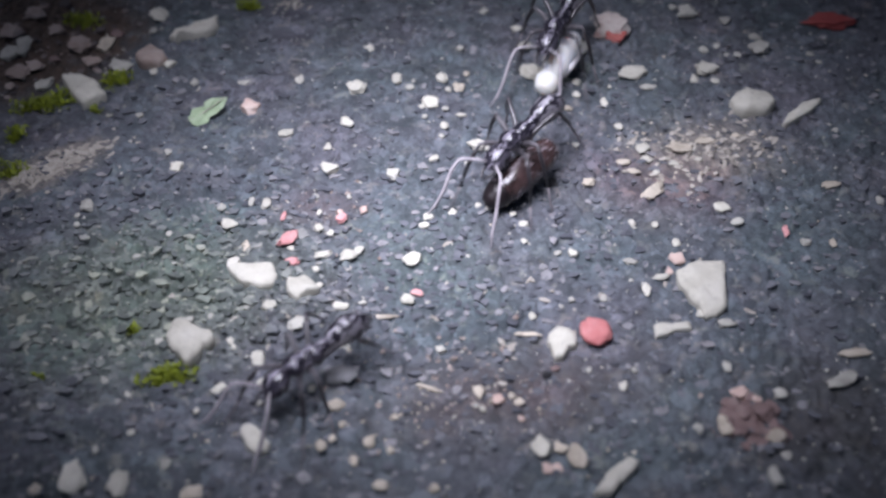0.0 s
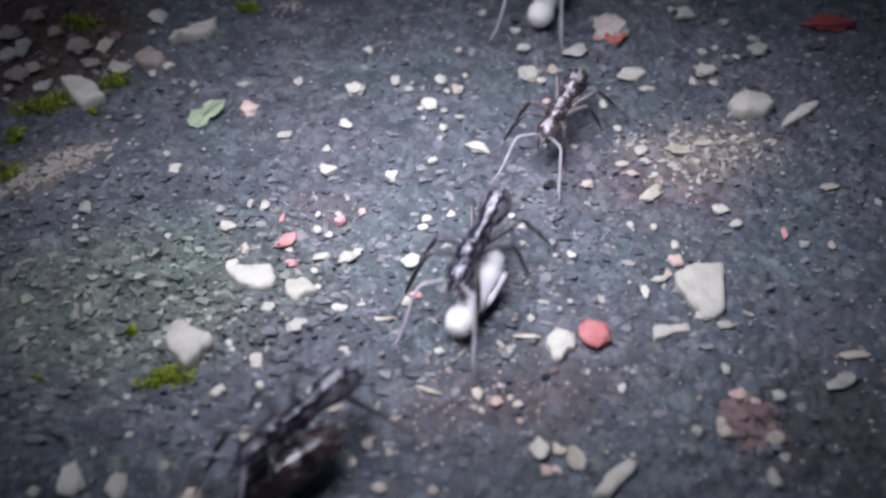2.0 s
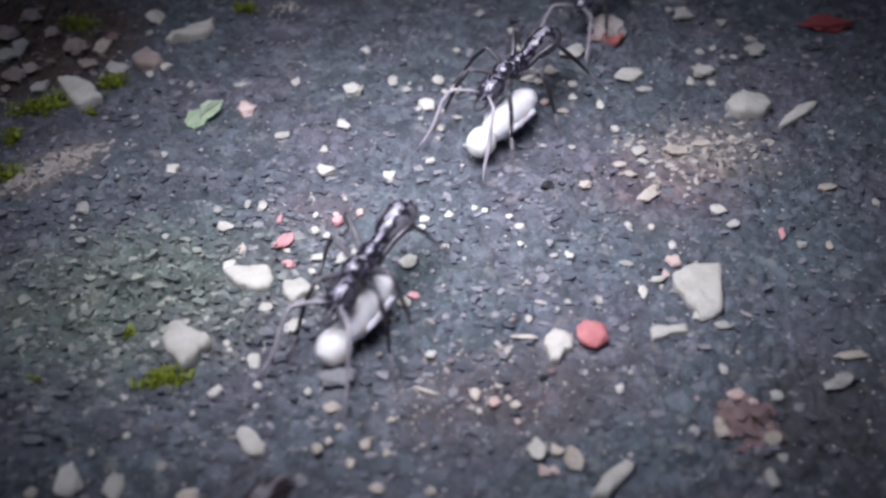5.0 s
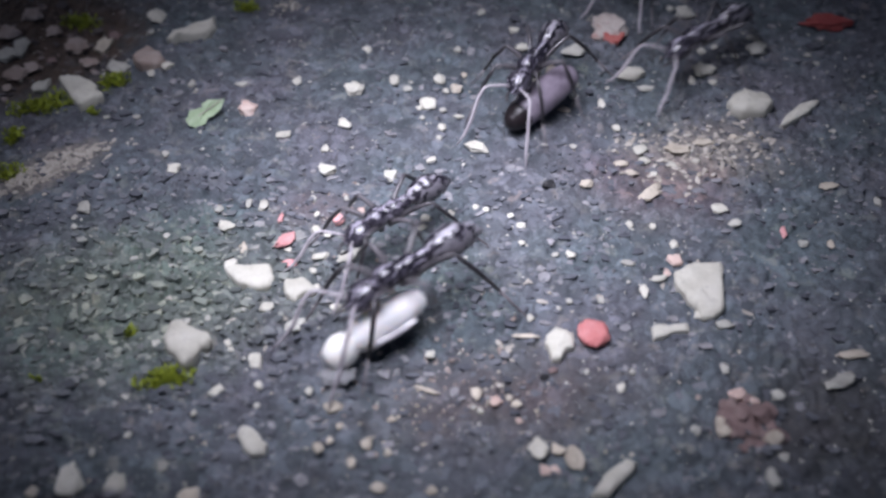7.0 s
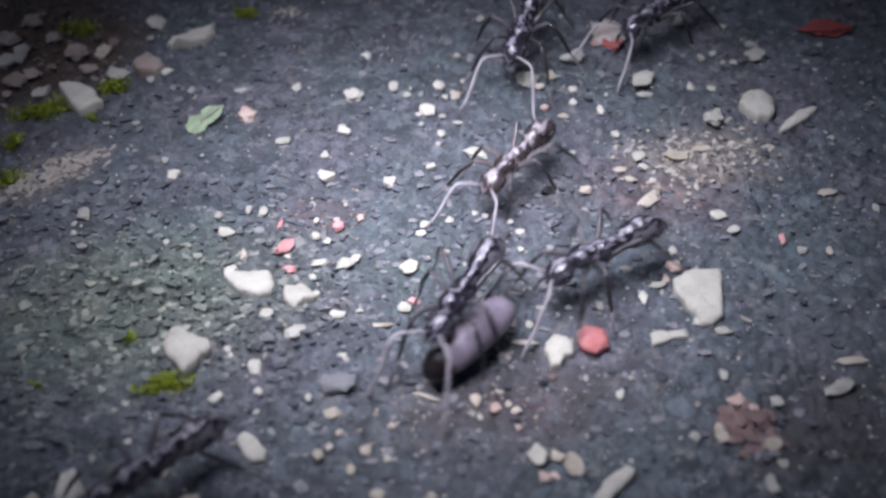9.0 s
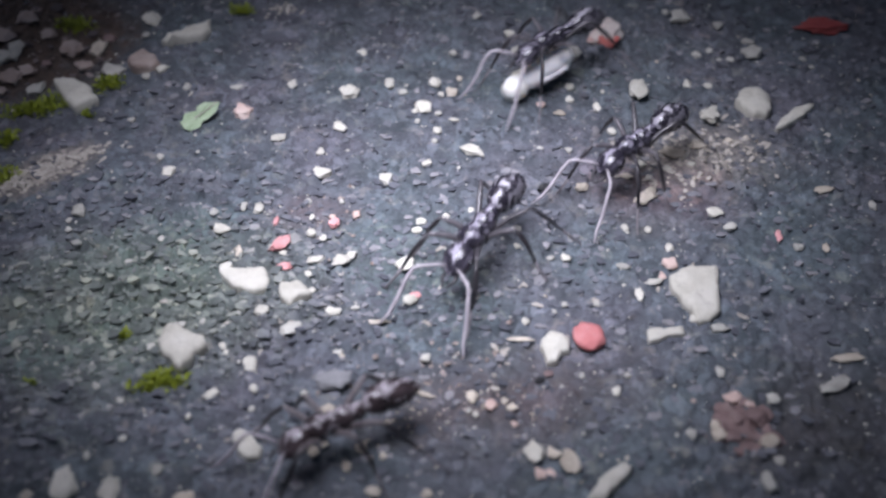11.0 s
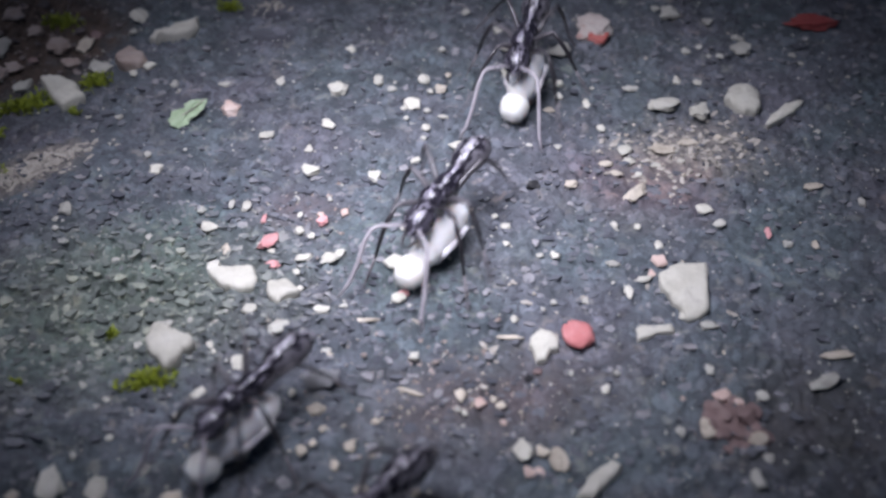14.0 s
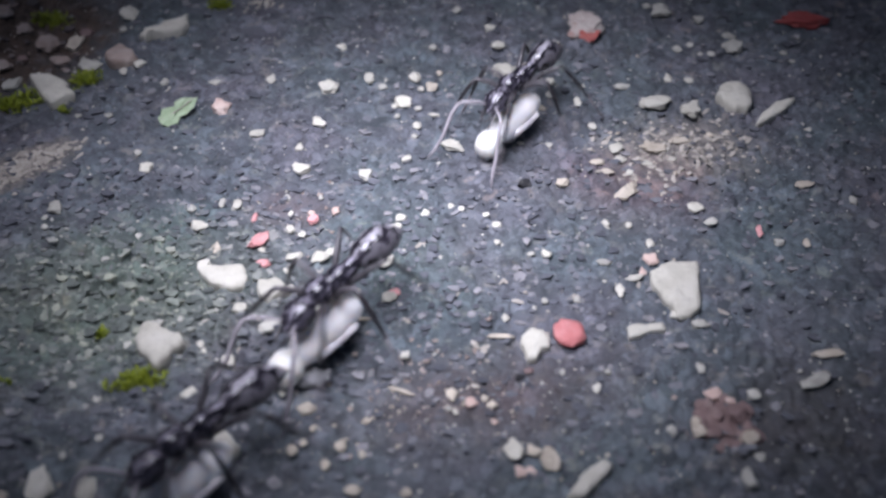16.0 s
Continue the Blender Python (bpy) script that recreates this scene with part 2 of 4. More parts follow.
ANT_LEG = ant_material("ant_leg", (0.008, 0.007, 0.009), (0.05, 0.044, 0.048), 0.30, 520)
ANT_THIGH = ant_material("ant_thigh", (0.018, 0.016, 0.019), (0.17, 0.155, 0.165), 0.34, 420)
ANT_FOOT = ant_material("ant_foot", (0.10, 0.088, 0.092), (0.26, 0.235, 0.245), 0.38, 700)
ANT_FEELER = ant_material("ant_feeler", (0.34, 0.31, 0.33), (0.52, 0.48, 0.50), 0.42, 900)
ANT_EYE = ant_material("ant_eye", (0.004, 0.004, 0.005), (0.008, 0.008, 0.009), 0.12, 2000)
BROOD = brood_material("white_brood", (0.74, 0.715, 0.655), (0.84, 0.83, 0.775), 0.5, 0.6)
BROOD_BODY = brood_material("mottled_brood", (0.77, 0.735, 0.73), (0.92, 0.905, 0.87), 0.5, 0.6)
BROOD_LIMB = brood_material("pupa_limb", (0.40, 0.365, 0.39), (0.70, 0.665, 0.665), 0.5, 0.4)
COCOON = brood_material("brown_cocoon", (0.135, 0.110, 0.140), (0.255, 0.215, 0.26), 0.42)
# pale gloss patches painted over the reddish brown, as on the shells
COCOON_RED = shell_material("red_brown_cocoon", (0.020, 0.012, 0.011), (0.085, 0.050, 0.048), (0.30, 0.26, 0.28), 0.05, 0.5)
COCOON_TIP = brood_material("dark_cocoon_tip", (0.008, 0.006, 0.007), (0.018, 0.013, 0.014), 0.35)
MOSS = plant_material("moss", (0.12, 0.155, 0.010), (0.33, 0.39, 0.03))
LEAF = plant_material("leaf", (0.22, 0.32, 0.17), (0.46, 0.56, 0.38))
STRAW = plant_material("straw", (0.26, 0.235, 0.20), (0.54, 0.50, 0.43))


# ---- building blocks ----
def mesh_of(name, bm, material, smooth=True):
    me = bpy.data.meshes.new(name)
    bm.to_mesh(me)
    bm.free()
    me.materials.append(material)
    if smooth:
        me.polygons.foreach_set("use_smooth", [True] * len(me.polygons))
    return me


def part(name, bm, material, parent, label="", smooth=True):
    ob = new(name, mesh_of(name, bm, material, smooth))
    ob.parent = parent
    return tagged(ob, label)


def loft(bm, rings, around=12):
    """A closed tapered body along a line of (centre, half width, half height), its rings upright across the line."""
    rows = []
    for i, (c, ry, rz) in enumerate(rings):
        a, b = rings[max(i - 1, 0)][0], rings[min(i + 1, len(rings) - 1)][0]
        along = (Vector(b) - Vector(a)).normalized()
        side = along.cross(Vector((0, 0, 1)))
        side = side.normalized() if side.length > 1e-6 else Vector((0, 1, 0))
        up = side.cross(along)
        rows.append([bm.verts.new(Vector(c) * MM + (side * ry * math.cos(2 * math.pi * k / around) + up * rz * math.sin(2 * math.pi * k / around)) * MM)
                     for k in range(around)])
    for r, s in zip(rows, rows[1:]):
        for k in range(around):
            bm.faces.new((r[k], r[(k + 1) % around], s[(k + 1) % around], s[k]))
    bm.faces.new(rows[0][::-1])
    bm.faces.new(rows[-1])
    return bm


def tube(points, radii, around=7):
    return loft(bmesh.new(), [(p, r, r) for p, r in zip(points, radii)], around)


def swell(stations, around=14, steps=3):
    """A smooth body from a few stations (x, z, half width, half height), filled in along a spline."""
    s = np.array(stations, float)
    d = np.concatenate(([0.0], np.cumsum(np.hypot(np.diff(s[:, 0]), np.diff(s[:, 1])))))
    slope = np.gradient(s, d, axis=0)
    rings = []
    for i in range(len(s) - 1):
        h = d[i + 1] - d[i]
        for k in range(steps):
            u = k / steps
            v = ((2 * u**3 - 3 * u**2 + 1) * s[i] + (u**3 - 2 * u**2 + u) * h * slope[i] + (3 * u**2 - 2 * u**3) * s[i + 1] + (u**3 - u**2) * h * slope[i + 1])
            rings.append(((v[0], 0, v[1]), max(v[2], 0.03), max(v[3], 0.03)))
    rings.append(((s[-1][0], 0, s[-1][1]), max(s[-1][2], 0.03), max(s[-1][3], 0.03)))
    return loft(bmesh.new(), rings, around)


# ---- ground ----
def hash_grid(i, j, salt):
    return np.modf(np.abs(np.sin(i * 127.1 + j * 311.7 + salt * 74.7) * 43758.5453))[0]


def smooth_noise(x, y, cell, salt):
    i, j = np.floor(x / cell), np.floor(y / cell)
    u, v = x / cell - i, y / cell - j
    u, v = u * u * (3 - 2 * u), v * v * (3 - 2 * v)
    a, b = hash_grid(i, j, salt), hash_grid(i + 1, j, salt)
    c, d = hash_grid(i, j + 1, salt), hash_grid(i + 1, j + 1, salt)
    return (a * (1 - u) + b * u) * (1 - v) + (c * (1 - u) + d * u) * v


def lumps(x, y, cell, salt):
    """Rounded crumbs with clefts between them, each of its own height."""
    i, j = np.floor(x / cell), np.floor(y / cell)
    best, second, tall, slant = np.full(x.shape, 9.0), np.full(x.shape, 9.0), np.zeros(x.shape), np.zeros(x.shape)
    for a in (-1, 0, 1):
        for b in (-1, 0, 1):
            px, py = i + a + hash_grid(i + a, j + b, salt), j + b + hash_grid(i + a, j + b, salt + 1)
            d = np.hypot(x / cell - px, y / cell - py)
            near = d < best
            second = np.where(near, best, np.minimum(second, d))
            tall = np.where(near, hash_grid(i + a, j + b, salt + 2), tall)
            lean = (x / cell - px) * (hash_grid(i + a, j + b, salt + 3) - 0.5) + (y / cell - py) * (hash_grid(i + a, j + b, salt + 4) - 0.5)
            slant = np.where(near, lean, slant)
            best = np.where(near, d, best)
    return np.clip((second - best) * 3.0, 0, 1) ** 0.7 * (0.35 + 0.65 * tall + 1.5 * slant)


def relief(x, y):
    """Height of the ground in millimetres at x, y in millimetres."""
    wx, wy = x + 0.5 * smooth_noise(x, y, 0.9, 5), y + 0.5 * smooth_noise(x, y, 0.9, 6)
    h = 0.44 * lumps(wx, wy, 1.05, 1) + 0.20 * lumps(wx, wy, 0.55, 11)
    h = h * (0.40 + 0.95 * smooth_noise(x, y, 3.4, 21)) * (1 + 0.8 * np.exp(-((x + 20) / 14) ** 2 - ((y + 4) / 9) ** 2))
    return h + 0.5 * smooth_noise(x, y, 7.0, 31) + 0.10 * smooth_noise(x, y, 0.35, 41) - 0.60


def ground():
    fine_x, fine_y = np.arange(-46, 46.01, 0.19), np.arange(-24, 40.01, 0.19)
    far = np.array([60, 90, 150, 300, 800, 3000, 20000, 400000], float)
    xs = np.concatenate((-far[::-1], fine_x, far))
    ys = np.concatenate((-far[::-1], fine_y, far))
    gx, gy = np.meshgrid(xs, ys)
    z = relief(gx, gy)
    verts = np.stack((gx, gy, z), -1).reshape(-1, 3) * MM
    w, h = len(xs), len(ys)
    k = (np.arange(h - 1)[:, None] * w + np.arange(w - 1)[None]).ravel()
    quads = np.stack((k, k + 1, k + 1 + w, k + w), 1)
    me = bpy.data.meshes.new("ground")
    me.vertices.add(len(verts))
    me.vertices.foreach_set("co", verts.ravel())
    me.loops.add(quads.size)
    me.loops.foreach_set("vertex_index", quads.ravel())
    me.polygons.add(len(quads))
    me.polygons.foreach_set("loop_start", np.arange(len(quads)) * 4)
    me.polygons.foreach_set("loop_total", np.full(len(quads), 4))
    me.polygons.foreach_set("use_smooth", np.ones(len(quads), bool))
    me.update(calc_edges=True)
    me.materials.append(GROUND)
    return tagged(new("ground", me), "rough dark grey weathered concrete with green algae", "ground", kind="structure")


slab = ground()


def height(x, y):
    return float(relief(np.array([x]), np.array([y]))[0])


def bed(x, y, reach):
    """The height at which a stone of that half width lies on the lumps below it."""
    a = np.arange(8) * math.pi / 4
    return float(np.mean(relief(x + 0.6 * reach * np.cos(a), y + 0.6 * reach * np.sin(a)))) * 0.5 + 0.5 * max(height(x, y), float(np.max(relief(x + 0.4 * reach * np.cos(a), y + 0.4 * reach * np.sin(a)))))


# ---- loose stones ----
STONE_LABEL = {
    "w": "small angular white gravel stone on the concrete", "g": "small dusty grey gravel stone on the concrete", "t": "small tan grit grain on the concrete",
    "o": "small peach-coloured grit grain on the concrete", "p": "small pink brick chip on the concrete", "c": "rounded coral red brick pebble on the concrete",
    "r": "red brick chip against a mottled stone", "k": "flat dark red brick chip on the concrete", "m": "mottled pale and pink stone on the concrete",
    "d": "dull pinkish stone in the soil", "n": "rusty brown crumbling clod on the concrete", "s": "flat grey slate chip on the concrete", "b": "tiny black grain on the concrete",
}
def stone_mesh(width, depth, tall, seed, rough=0.16, worn=False):
    """A broken stone: a ball cut by a few planes, with worn edges and an uneven skin; origin at its base."""
    rnd = random.Random(seed)
    bm = bmesh.new()
    bmesh.ops.create_icosphere(bm, subdivisions=4 if max(width, depth) > 1.5 else 3 if max(width, depth) > 0.55 else 2, radius=1)
    cuts = [(Vector((rnd.gauss(0, 0.12), -0.35 + rnd.gauss(0, 0.15), 1)).normalized(), 0.88 if worn else rnd.uniform(0.45, 0.6))]
    for _ in range(rnd.randint(7, 10)):
        d = Vector((rnd.gauss(0, 1), rnd.gauss(0, 1), rnd.gauss(0, 0.55))).normalized()
        cuts.append((d, rnd.uniform(0.92, 0.99) if worn else rnd.uniform(0.52, 0.86)))
    off = Vector((seed * 3.7, seed * 1.3, seed * 0.7))
    for v in bm.verts:
        p = v.co.copy()
        for d, lim in cuts:
            over = p.dot(d) - lim
            if over > 0:
                p -= d * over * 0.97
        p *= 1 + rough * noise.noise(v.co * 1.7 + off) + 0.11 * noise.noise(v.co * 4 + off) + 0.06 * noise.noise(v.co * 11 + off)
        v.co = p
    lo = Vector([min(v.co[k] for v in bm.verts) for k in range(3)])
    hi = Vector([max(v.co[k] for v in bm.verts) for k in range(3)])
    for v in bm.verts:
        q = [(v.co[k] - lo[k]) / (hi[k] - lo[k]) for k in range(3)]
        v.co = Vector(((q[0] - 0.5) * width, (q[1] - 0.5) * depth, q[2] * tall)) * MM
    return bm


def pebble(kind, x, y, width, depth, tall, turn=0):
    seed = int(abs(x * 71.3 + y * 37.9 + 400)) % 997
    name = {"c": "pebble", "k": "brick_chip", "p": "brick_chip", "r": "brick_chip", "n": "clod", "s": "slate_chip"}.get(kind, "gravel_stone")
    me = mesh_of(name, stone_mesh(width, depth, tall * 1.12, seed, 0.5 if kind in "nm" else 0.10 if kind == "c" else 0.36, kind == "c"), PEBBLE[kind])
    ob = new(name, me)
    ob.matrix_world = pose(x * MM, y * MM, (bed(x, y, max(width, depth) / 2) - 0.22 * tall) * MM, 0, 0, turn)
    return tagged(ob, STONE_LABEL[kind].replace("small", "large") if max(width, depth) > 1.9 else STONE_LABEL[kind].replace("small", "tiny") if max(width, depth) < 0.7 else STONE_LABEL[kind], "stone", "loose gravel")


def shard(kind, x, y, tall, outline):
    """A flat broken stone with an outline of its own, in millimetres, worn round at its rim."""
    rim = [Vector((u, v, 0)) for u, v in outline]
    for keep in (0.88, 0.80):
        rim = [p for a, b in zip(rim, rim[1:] + rim[:1]) for p in (a.lerp(b, 1 - keep), a.lerp(b, keep))]
    mid = sum(rim, Vector()) / len(rim)
    off = Vector((x, y, 3.0))
    rag = min(0.22, 0.10 * max(p.length for p in rim))
    bm = bmesh.new()
    rings = []
    for share, z in ((1.0, -0.9), (1.05, 0.15), (1.05, 0.6), (0.99, 0.86), (0.84, 0.98), (0.5, 1.02), (0.22, 1.06)):
        ring = []
        for p in rim:
            q = mid + (p - mid) * share
            q = q * (1 + 0.10 * noise.noise(q * 1.3 + off)) + Vector((noise.noise(q * 2.4 + off), noise.noise(q * 2.4 - off), 0)) * rag * min(share, 1)
            ring.append(bm.verts.new(Vector((q.x, q.y, tall * (z + (0.22 * noise.noise(q * 0.9 + off) + 0.10 * noise.noise(q * 3.1 + off)) * (z > 0.3)))) * MM))
        rings.append(ring)
    for r, s in zip(rings, rings[1:]):
        for k in range(len(r)):
            j = (k + 1) % len(r)
            bm.faces.new((r[k], r[j], s[j], s[k]))
    crown = bm.verts.new(sum((v.co for v in rings[-1]), Vector()) / len(rim) + Vector((0, 0, 0.01 * tall * MM)))
    for k in range(len(rim)):
        bm.faces.new((rings[-1][k], rings[-1][(k + 1) % len(rim)], crown))
    bm.faces.new(rings[0][::-1])
    ob = new("gravel_stone", mesh_of("gravel_stone", bm, PEBBLE[kind]))
    ob.matrix_world = pose(x * MM, y * MM, (bed(x, y, max(p.length for p in rim)) - 0.1) * MM)
    return tagged(ob, {"w": "large angular cream white gravel stone on the concrete", "d": "dull pink wedge of stone in the soil"}[kind], "stone", "loose gravel")


pebble("w", -24.4, 28.8, 1.72, 2.08, 0.76)
pebble("d", -33.1, 21.1, 1.66, 1.50, 0.66)
pebble("d", -36.1, 25.9, 2.05, 1.84, 0.81)
pebble("d", -32.5, 26.4, 1.52, 1.43, 0.63)
pebble("t", -28.1, 24.7, 1.29, 2.29, 0.57)
pebble("d", -28.7, 21.9, 1.75, 1.25, 0.55)
pebble("d", -34.9, 28.8, 2.08, 1.73, 0.76)
pebble("n", -27.5, 26.3, 1.30, 1.15, 0.51)
pebble("n", -31.8, 22.4, 0.98, 0.88, 0.39)
shard("w", -20.8, 26.0, 0.90, [(-1.82, -0.87), (-1.63, -0.25), (-0.96, -0.12), (0.10, 0.75), (0.86, 0.87), (1.63, 1.75), (1.72, 0.62), (1.24, -0.37), (0.24, -0.87), (-0.77, -0.75), (-1.34, -1.37)])
pebble("g", -24.4, 26.3, 0.69, 0.76, 0.31)
shard("d", -23.8, 22.0, 0.90, [(-1.31, 0.00), (-0.28, 1.40), (0.65, 0.85), (1.40, -0.37), (0.65, -1.04), (-0.65, -1.04)])
pebble("d", -30.1, 24.0, 2.18, 2.03, 0.90)
pebble("g", -34.7, 23.9, 1.40, 2.83, 0.62)
pebble("g", -35.6, 22.9, 1.50, 1.92, 0.66)
shard("w", -28.5, 17.7, 0.90, [(-2.01, 1.79), (-1.37, 2.03), (-0.27, 1.67), (1.01, 0.84), (1.83, -0.48), (1.56, -1.08), (0.64, -1.79), (0.00, -1.43), (-0.92, -0.12)])
pebble("g", -31.8, 18.7, 1.44, 1.59, 0.63)
pebble("d", -34.2, 20.2, 1.95, 1.75, 0.77)
pebble("g", -26.2, 21.3, 2.21, 1.73, 0.76)
pebble("w", -22.2, 21.3, 1.14, 1.22, 0.50)
pebble("w", -23.4, 20.5, 0.66, 0.85, 0.29)
pebble("g", -19.9, 19.1, 0.65, 0.83, 0.29)
pebble("o", -15.0, 15.7, 1.53, 1.84, 0.67)
pebble("g", -16.0, 19.3, 1.11, 0.59, 0.26)
pebble("w", -11.9, 12.3, 0.95, 1.33, 0.34, -51)
pebble("g", -23.6, 15.1, 0.73, 0.58, 0.26)
pebble("g", -26.0, 15.2, 0.55, 0.47, 0.21)
pebble("w", -32.9, 15.9, 0.47, 0.60, 0.21)
pebble("g", -20.6, 10.4, 0.61, 0.67, 0.27)
pebble("w", -19.5, 8.0, 1.02, 1.09, 0.45)
pebble("d", -34.4, 18.3, 0.86, 0.98, 0.38)
pebble("w", -6.2, 24.0, 0.86, 0.98, 0.38)
pebble("g", 3.4, 29.5, 0.79, 0.89, 0.35)
pebble("w", 6.1, 26.8, 0.97, 0.87, 0.38)
pebble("w", 6.6, 23.6, 1.23, 1.09, 0.48)
pebble("g", 1.3, 23.7, 0.66, 0.61, 0.27)
pebble("w", -3.8, 19.7, 0.82, 1.41, 0.36)
pebble("g", -2.7, 18.7, 0.82, 0.70, 0.31)
pebble("w", -6.9, 18.2, 1.64, 1.63, 0.72)
pebble("w", -11.6, 19.6, 0.83, 1.06, 0.36)
pebble("w", -0.2, 19.9, 1.01, 1.41, 0.44)
pebble("w", -1.1, 16.3, 1.34, 1.49, 0.59)
pebble("w", -1.7, 15.9, 0.62, 0.68, 0.27)
pebble("t", 1.2, 18.6, 1.00, 1.16, 0.44)
pebble("w", -7.4, 13.9, 1.14, 1.24, 0.50)
pebble("w", -8.7, 10.8, 0.68, 0.88, 0.30)
pebble("w", 6.9, 20.1, 1.94, 1.78, 0.78)
pebble("t", 8.8, 20.4, 1.02, 1.30, 0.45)
pebble("t", 7.8, 19.1, 0.91, 0.70, 0.31)
pebble("w", 10.5, 19.1, 0.73, 0.82, 0.32)
pebble("w", 10.4, 17.4, 0.72, 0.81, 0.32)
pebble("o", 8.1, 16.7, 0.72, 0.92, 0.32)
pebble("t", 9.5, 15.7, 1.07, 0.57, 0.25)
pebble("w", 0.0, 13.2, 0.69, 0.89, 0.31)
pebble("w", -0.8, 9.5, 0.84, 0.75, 0.33)
pebble("w", 2.6, 10.9, 2.09, 0.98, 0.43, -17)
pebble("g", 7.7, 11.2, 0.51, 0.44, 0.19)
pebble("g", 9.8, 10.8, 0.60, 0.55, 0.24)
pebble("g", 10.8, 23.6, 2.37, 1.83, 0.81, 21)
pebble("g", -3.7, 7.7, 1.08, 1.17, 0.47)
pebble("w", -8.4, 8.3, 1.42, 1.18, 0.52)
pebble("m", 14.1, 26.8, 3.25, 3.41, 1.43)
pebble("r", 14.3, 25.2, 1.84, 1.61, 0.71)
pebble("g", 20.8, 29.5, 1.82, 1.69, 0.74)
pebble("g", 19.7, 30.1, 0.71, 0.78, 0.31)
pebble("g", 24.0, 28.5, 0.91, 1.17, 0.40)
pebble("g", 26.0, 25.7, 1.19, 0.89, 0.39)
pebble("g", 25.8, 23.5, 1.76, 1.63, 0.72)
pebble("g", 21.4, 23.7, 0.77, 0.87, 0.34)
pebble("g", 22.5, 24.1, 0.68, 0.62, 0.27)
pebble("g", 23.1, 22.9, 0.48, 0.62, 0.21)
pebble("g", 24.0, 22.8, 0.68, 0.62, 0.27)
pebble("w", 20.0, 19.5, 0.75, 1.08, 0.33)
pebble("w", 21.6, 19.3, 0.75, 0.72, 0.32)
pebble("w", 13.1, 18.6, 0.37, 0.47, 0.16)
pebble("w", 12.5, 16.5, 0.72, 1.15, 0.32)
pebble("w", 13.3, 13.5, 0.70, 0.90, 0.31)
shard("w", 27.5, 15.0, 0.45, [(-1.7, -1.5), (-0.65, 0.0), (0.35, 1.15), (1.7, 1.5), (1.35, 0.65), (-0.05, -0.6), (-1.0, -1.25)])
pebble("g", 30.0, 23.1, 0.69, 0.76, 0.30)
pebble("g", 30.5, 22.1, 0.59, 0.50, 0.22)
pebble("k", 32.7, 28.2, 4.74, 2.11, 0.93)
pebble("g", 29.8, 13.1, 0.45, 0.58, 0.20)
pebble("t", 23.5, 12.8, 0.53, 0.46, 0.20)
pebble("g", 16.2, 18.7, 1.38, 0.83, 0.36)
pebble("w", 14.8, 10.7, 1.12, 1.21, 0.49)
pebble("w", 15.0, 9.6, 1.02, 0.76, 0.34)
pebble("t", 17.5, 10.6, 2.16, 1.22, 0.54)
pebble("t", 19.6, 11.4, 1.66, 0.78, 0.34)
pebble("t", 13.2, 9.1, 1.18, 0.65, 0.29)
pebble("w", 16.9, 9.1, 0.85, 0.55, 0.24)
pebble("w", 18.8, 9.3, 0.60, 0.44, 0.19)
pebble("t", 22.0, 12.2, 0.71, 0.57, 0.25)
pebble("g", -25.2, 3.9, 1.08, 1.28, 0.48)
pebble("g", -25.7, 3.0, 0.50, 0.53, 0.22)
pebble("g", -25.4, 1.8, 0.49, 0.53, 0.22)
pebble("w", -14.9, 1.9, 1.33, 0.92, 0.41, -21)
pebble("w", -12.6, 4.3, 0.73, 1.14, 0.32)
pebble("g", -13.7, 4.7, 0.49, 1.04, 0.22)
pebble("p", -11.3, 3.2, 0.40, 1.03, 0.18)
pebble("p", -10.7, 0.7, 2.07, 1.21, 0.53, 56)
pebble("w", -10.5, -0.1, 0.54, 0.50, 0.22)
pebble("p", -10.3, -1.5, 1.15, 0.79, 0.35)
shard("w", -12.6, -3.0, 0.60, [(-1.75, 0.55), (-1.45, 1.00), (-0.75, 0.85), (-0.25, 0.98), (0.45, 1.12), (1.20, 0.80), (1.50, 0.15), (1.30, -0.75), (0.65, -1.15), (-0.35, -0.95), (-1.10, -0.25)])
pebble("w", -14.1, -1.8, 0.93, 1.09, 0.41)
pebble("t", -13.5, -0.0, 0.55, 1.10, 0.24)
shard("w", -9.3, -4.4, 0.60, [(-1.05, 0.9), (-0.4, 0.8), (0.2, 1.1), (0.85, 0.4), (1.05, -0.2), (0.3, -0.35), (-0.1, -1.1), (-0.7, -0.65), (-1.05, 0.2)])
pebble("w", -11.3, -5.9, 0.96, 0.95, 0.42)
pebble("g", -12.7, -5.8, 0.59, 0.57, 0.25)
shard("w", -15.8, -9.3, 0.80, [(-1.5, 0.45), (-1.35, 1.3), (-0.8, 1.85), (-0.1, 1.4), (0.6, 0.8), (1.25, 0.7), (1.5, 0.0), (0.8, -0.45), (0.6, -1.05), (0.1, -1.85), (-0.5, -1.3), (-1.1, -0.6)])
pebble("g", -16.3, -7.0, 0.59, 0.57, 0.25)
pebble("g", -15.0, -6.7, 0.44, 0.57, 0.20)
pebble("g", -20.7, -1.4, 0.55, 0.61, 0.24)
pebble("g", -18.8, 0.8, 0.56, 0.61, 0.25)
pebble("g", -15.7, 3.9, 0.65, 0.73, 0.29)
pebble("w", -8.7, 1.9, 0.71, 0.81, 0.31)
pebble("w", -7.9, 1.6, 0.55, 0.71, 0.24)
pebble("p", -7.2, 2.9, 0.80, 0.92, 0.35)
pebble("o", -7.4, 3.7, 0.56, 0.51, 0.23)
pebble("w", -8.2, -0.9, 1.42, 0.69, 0.30, 17)
pebble("w", -6.5, -1.0, 1.31, 0.99, 0.43)
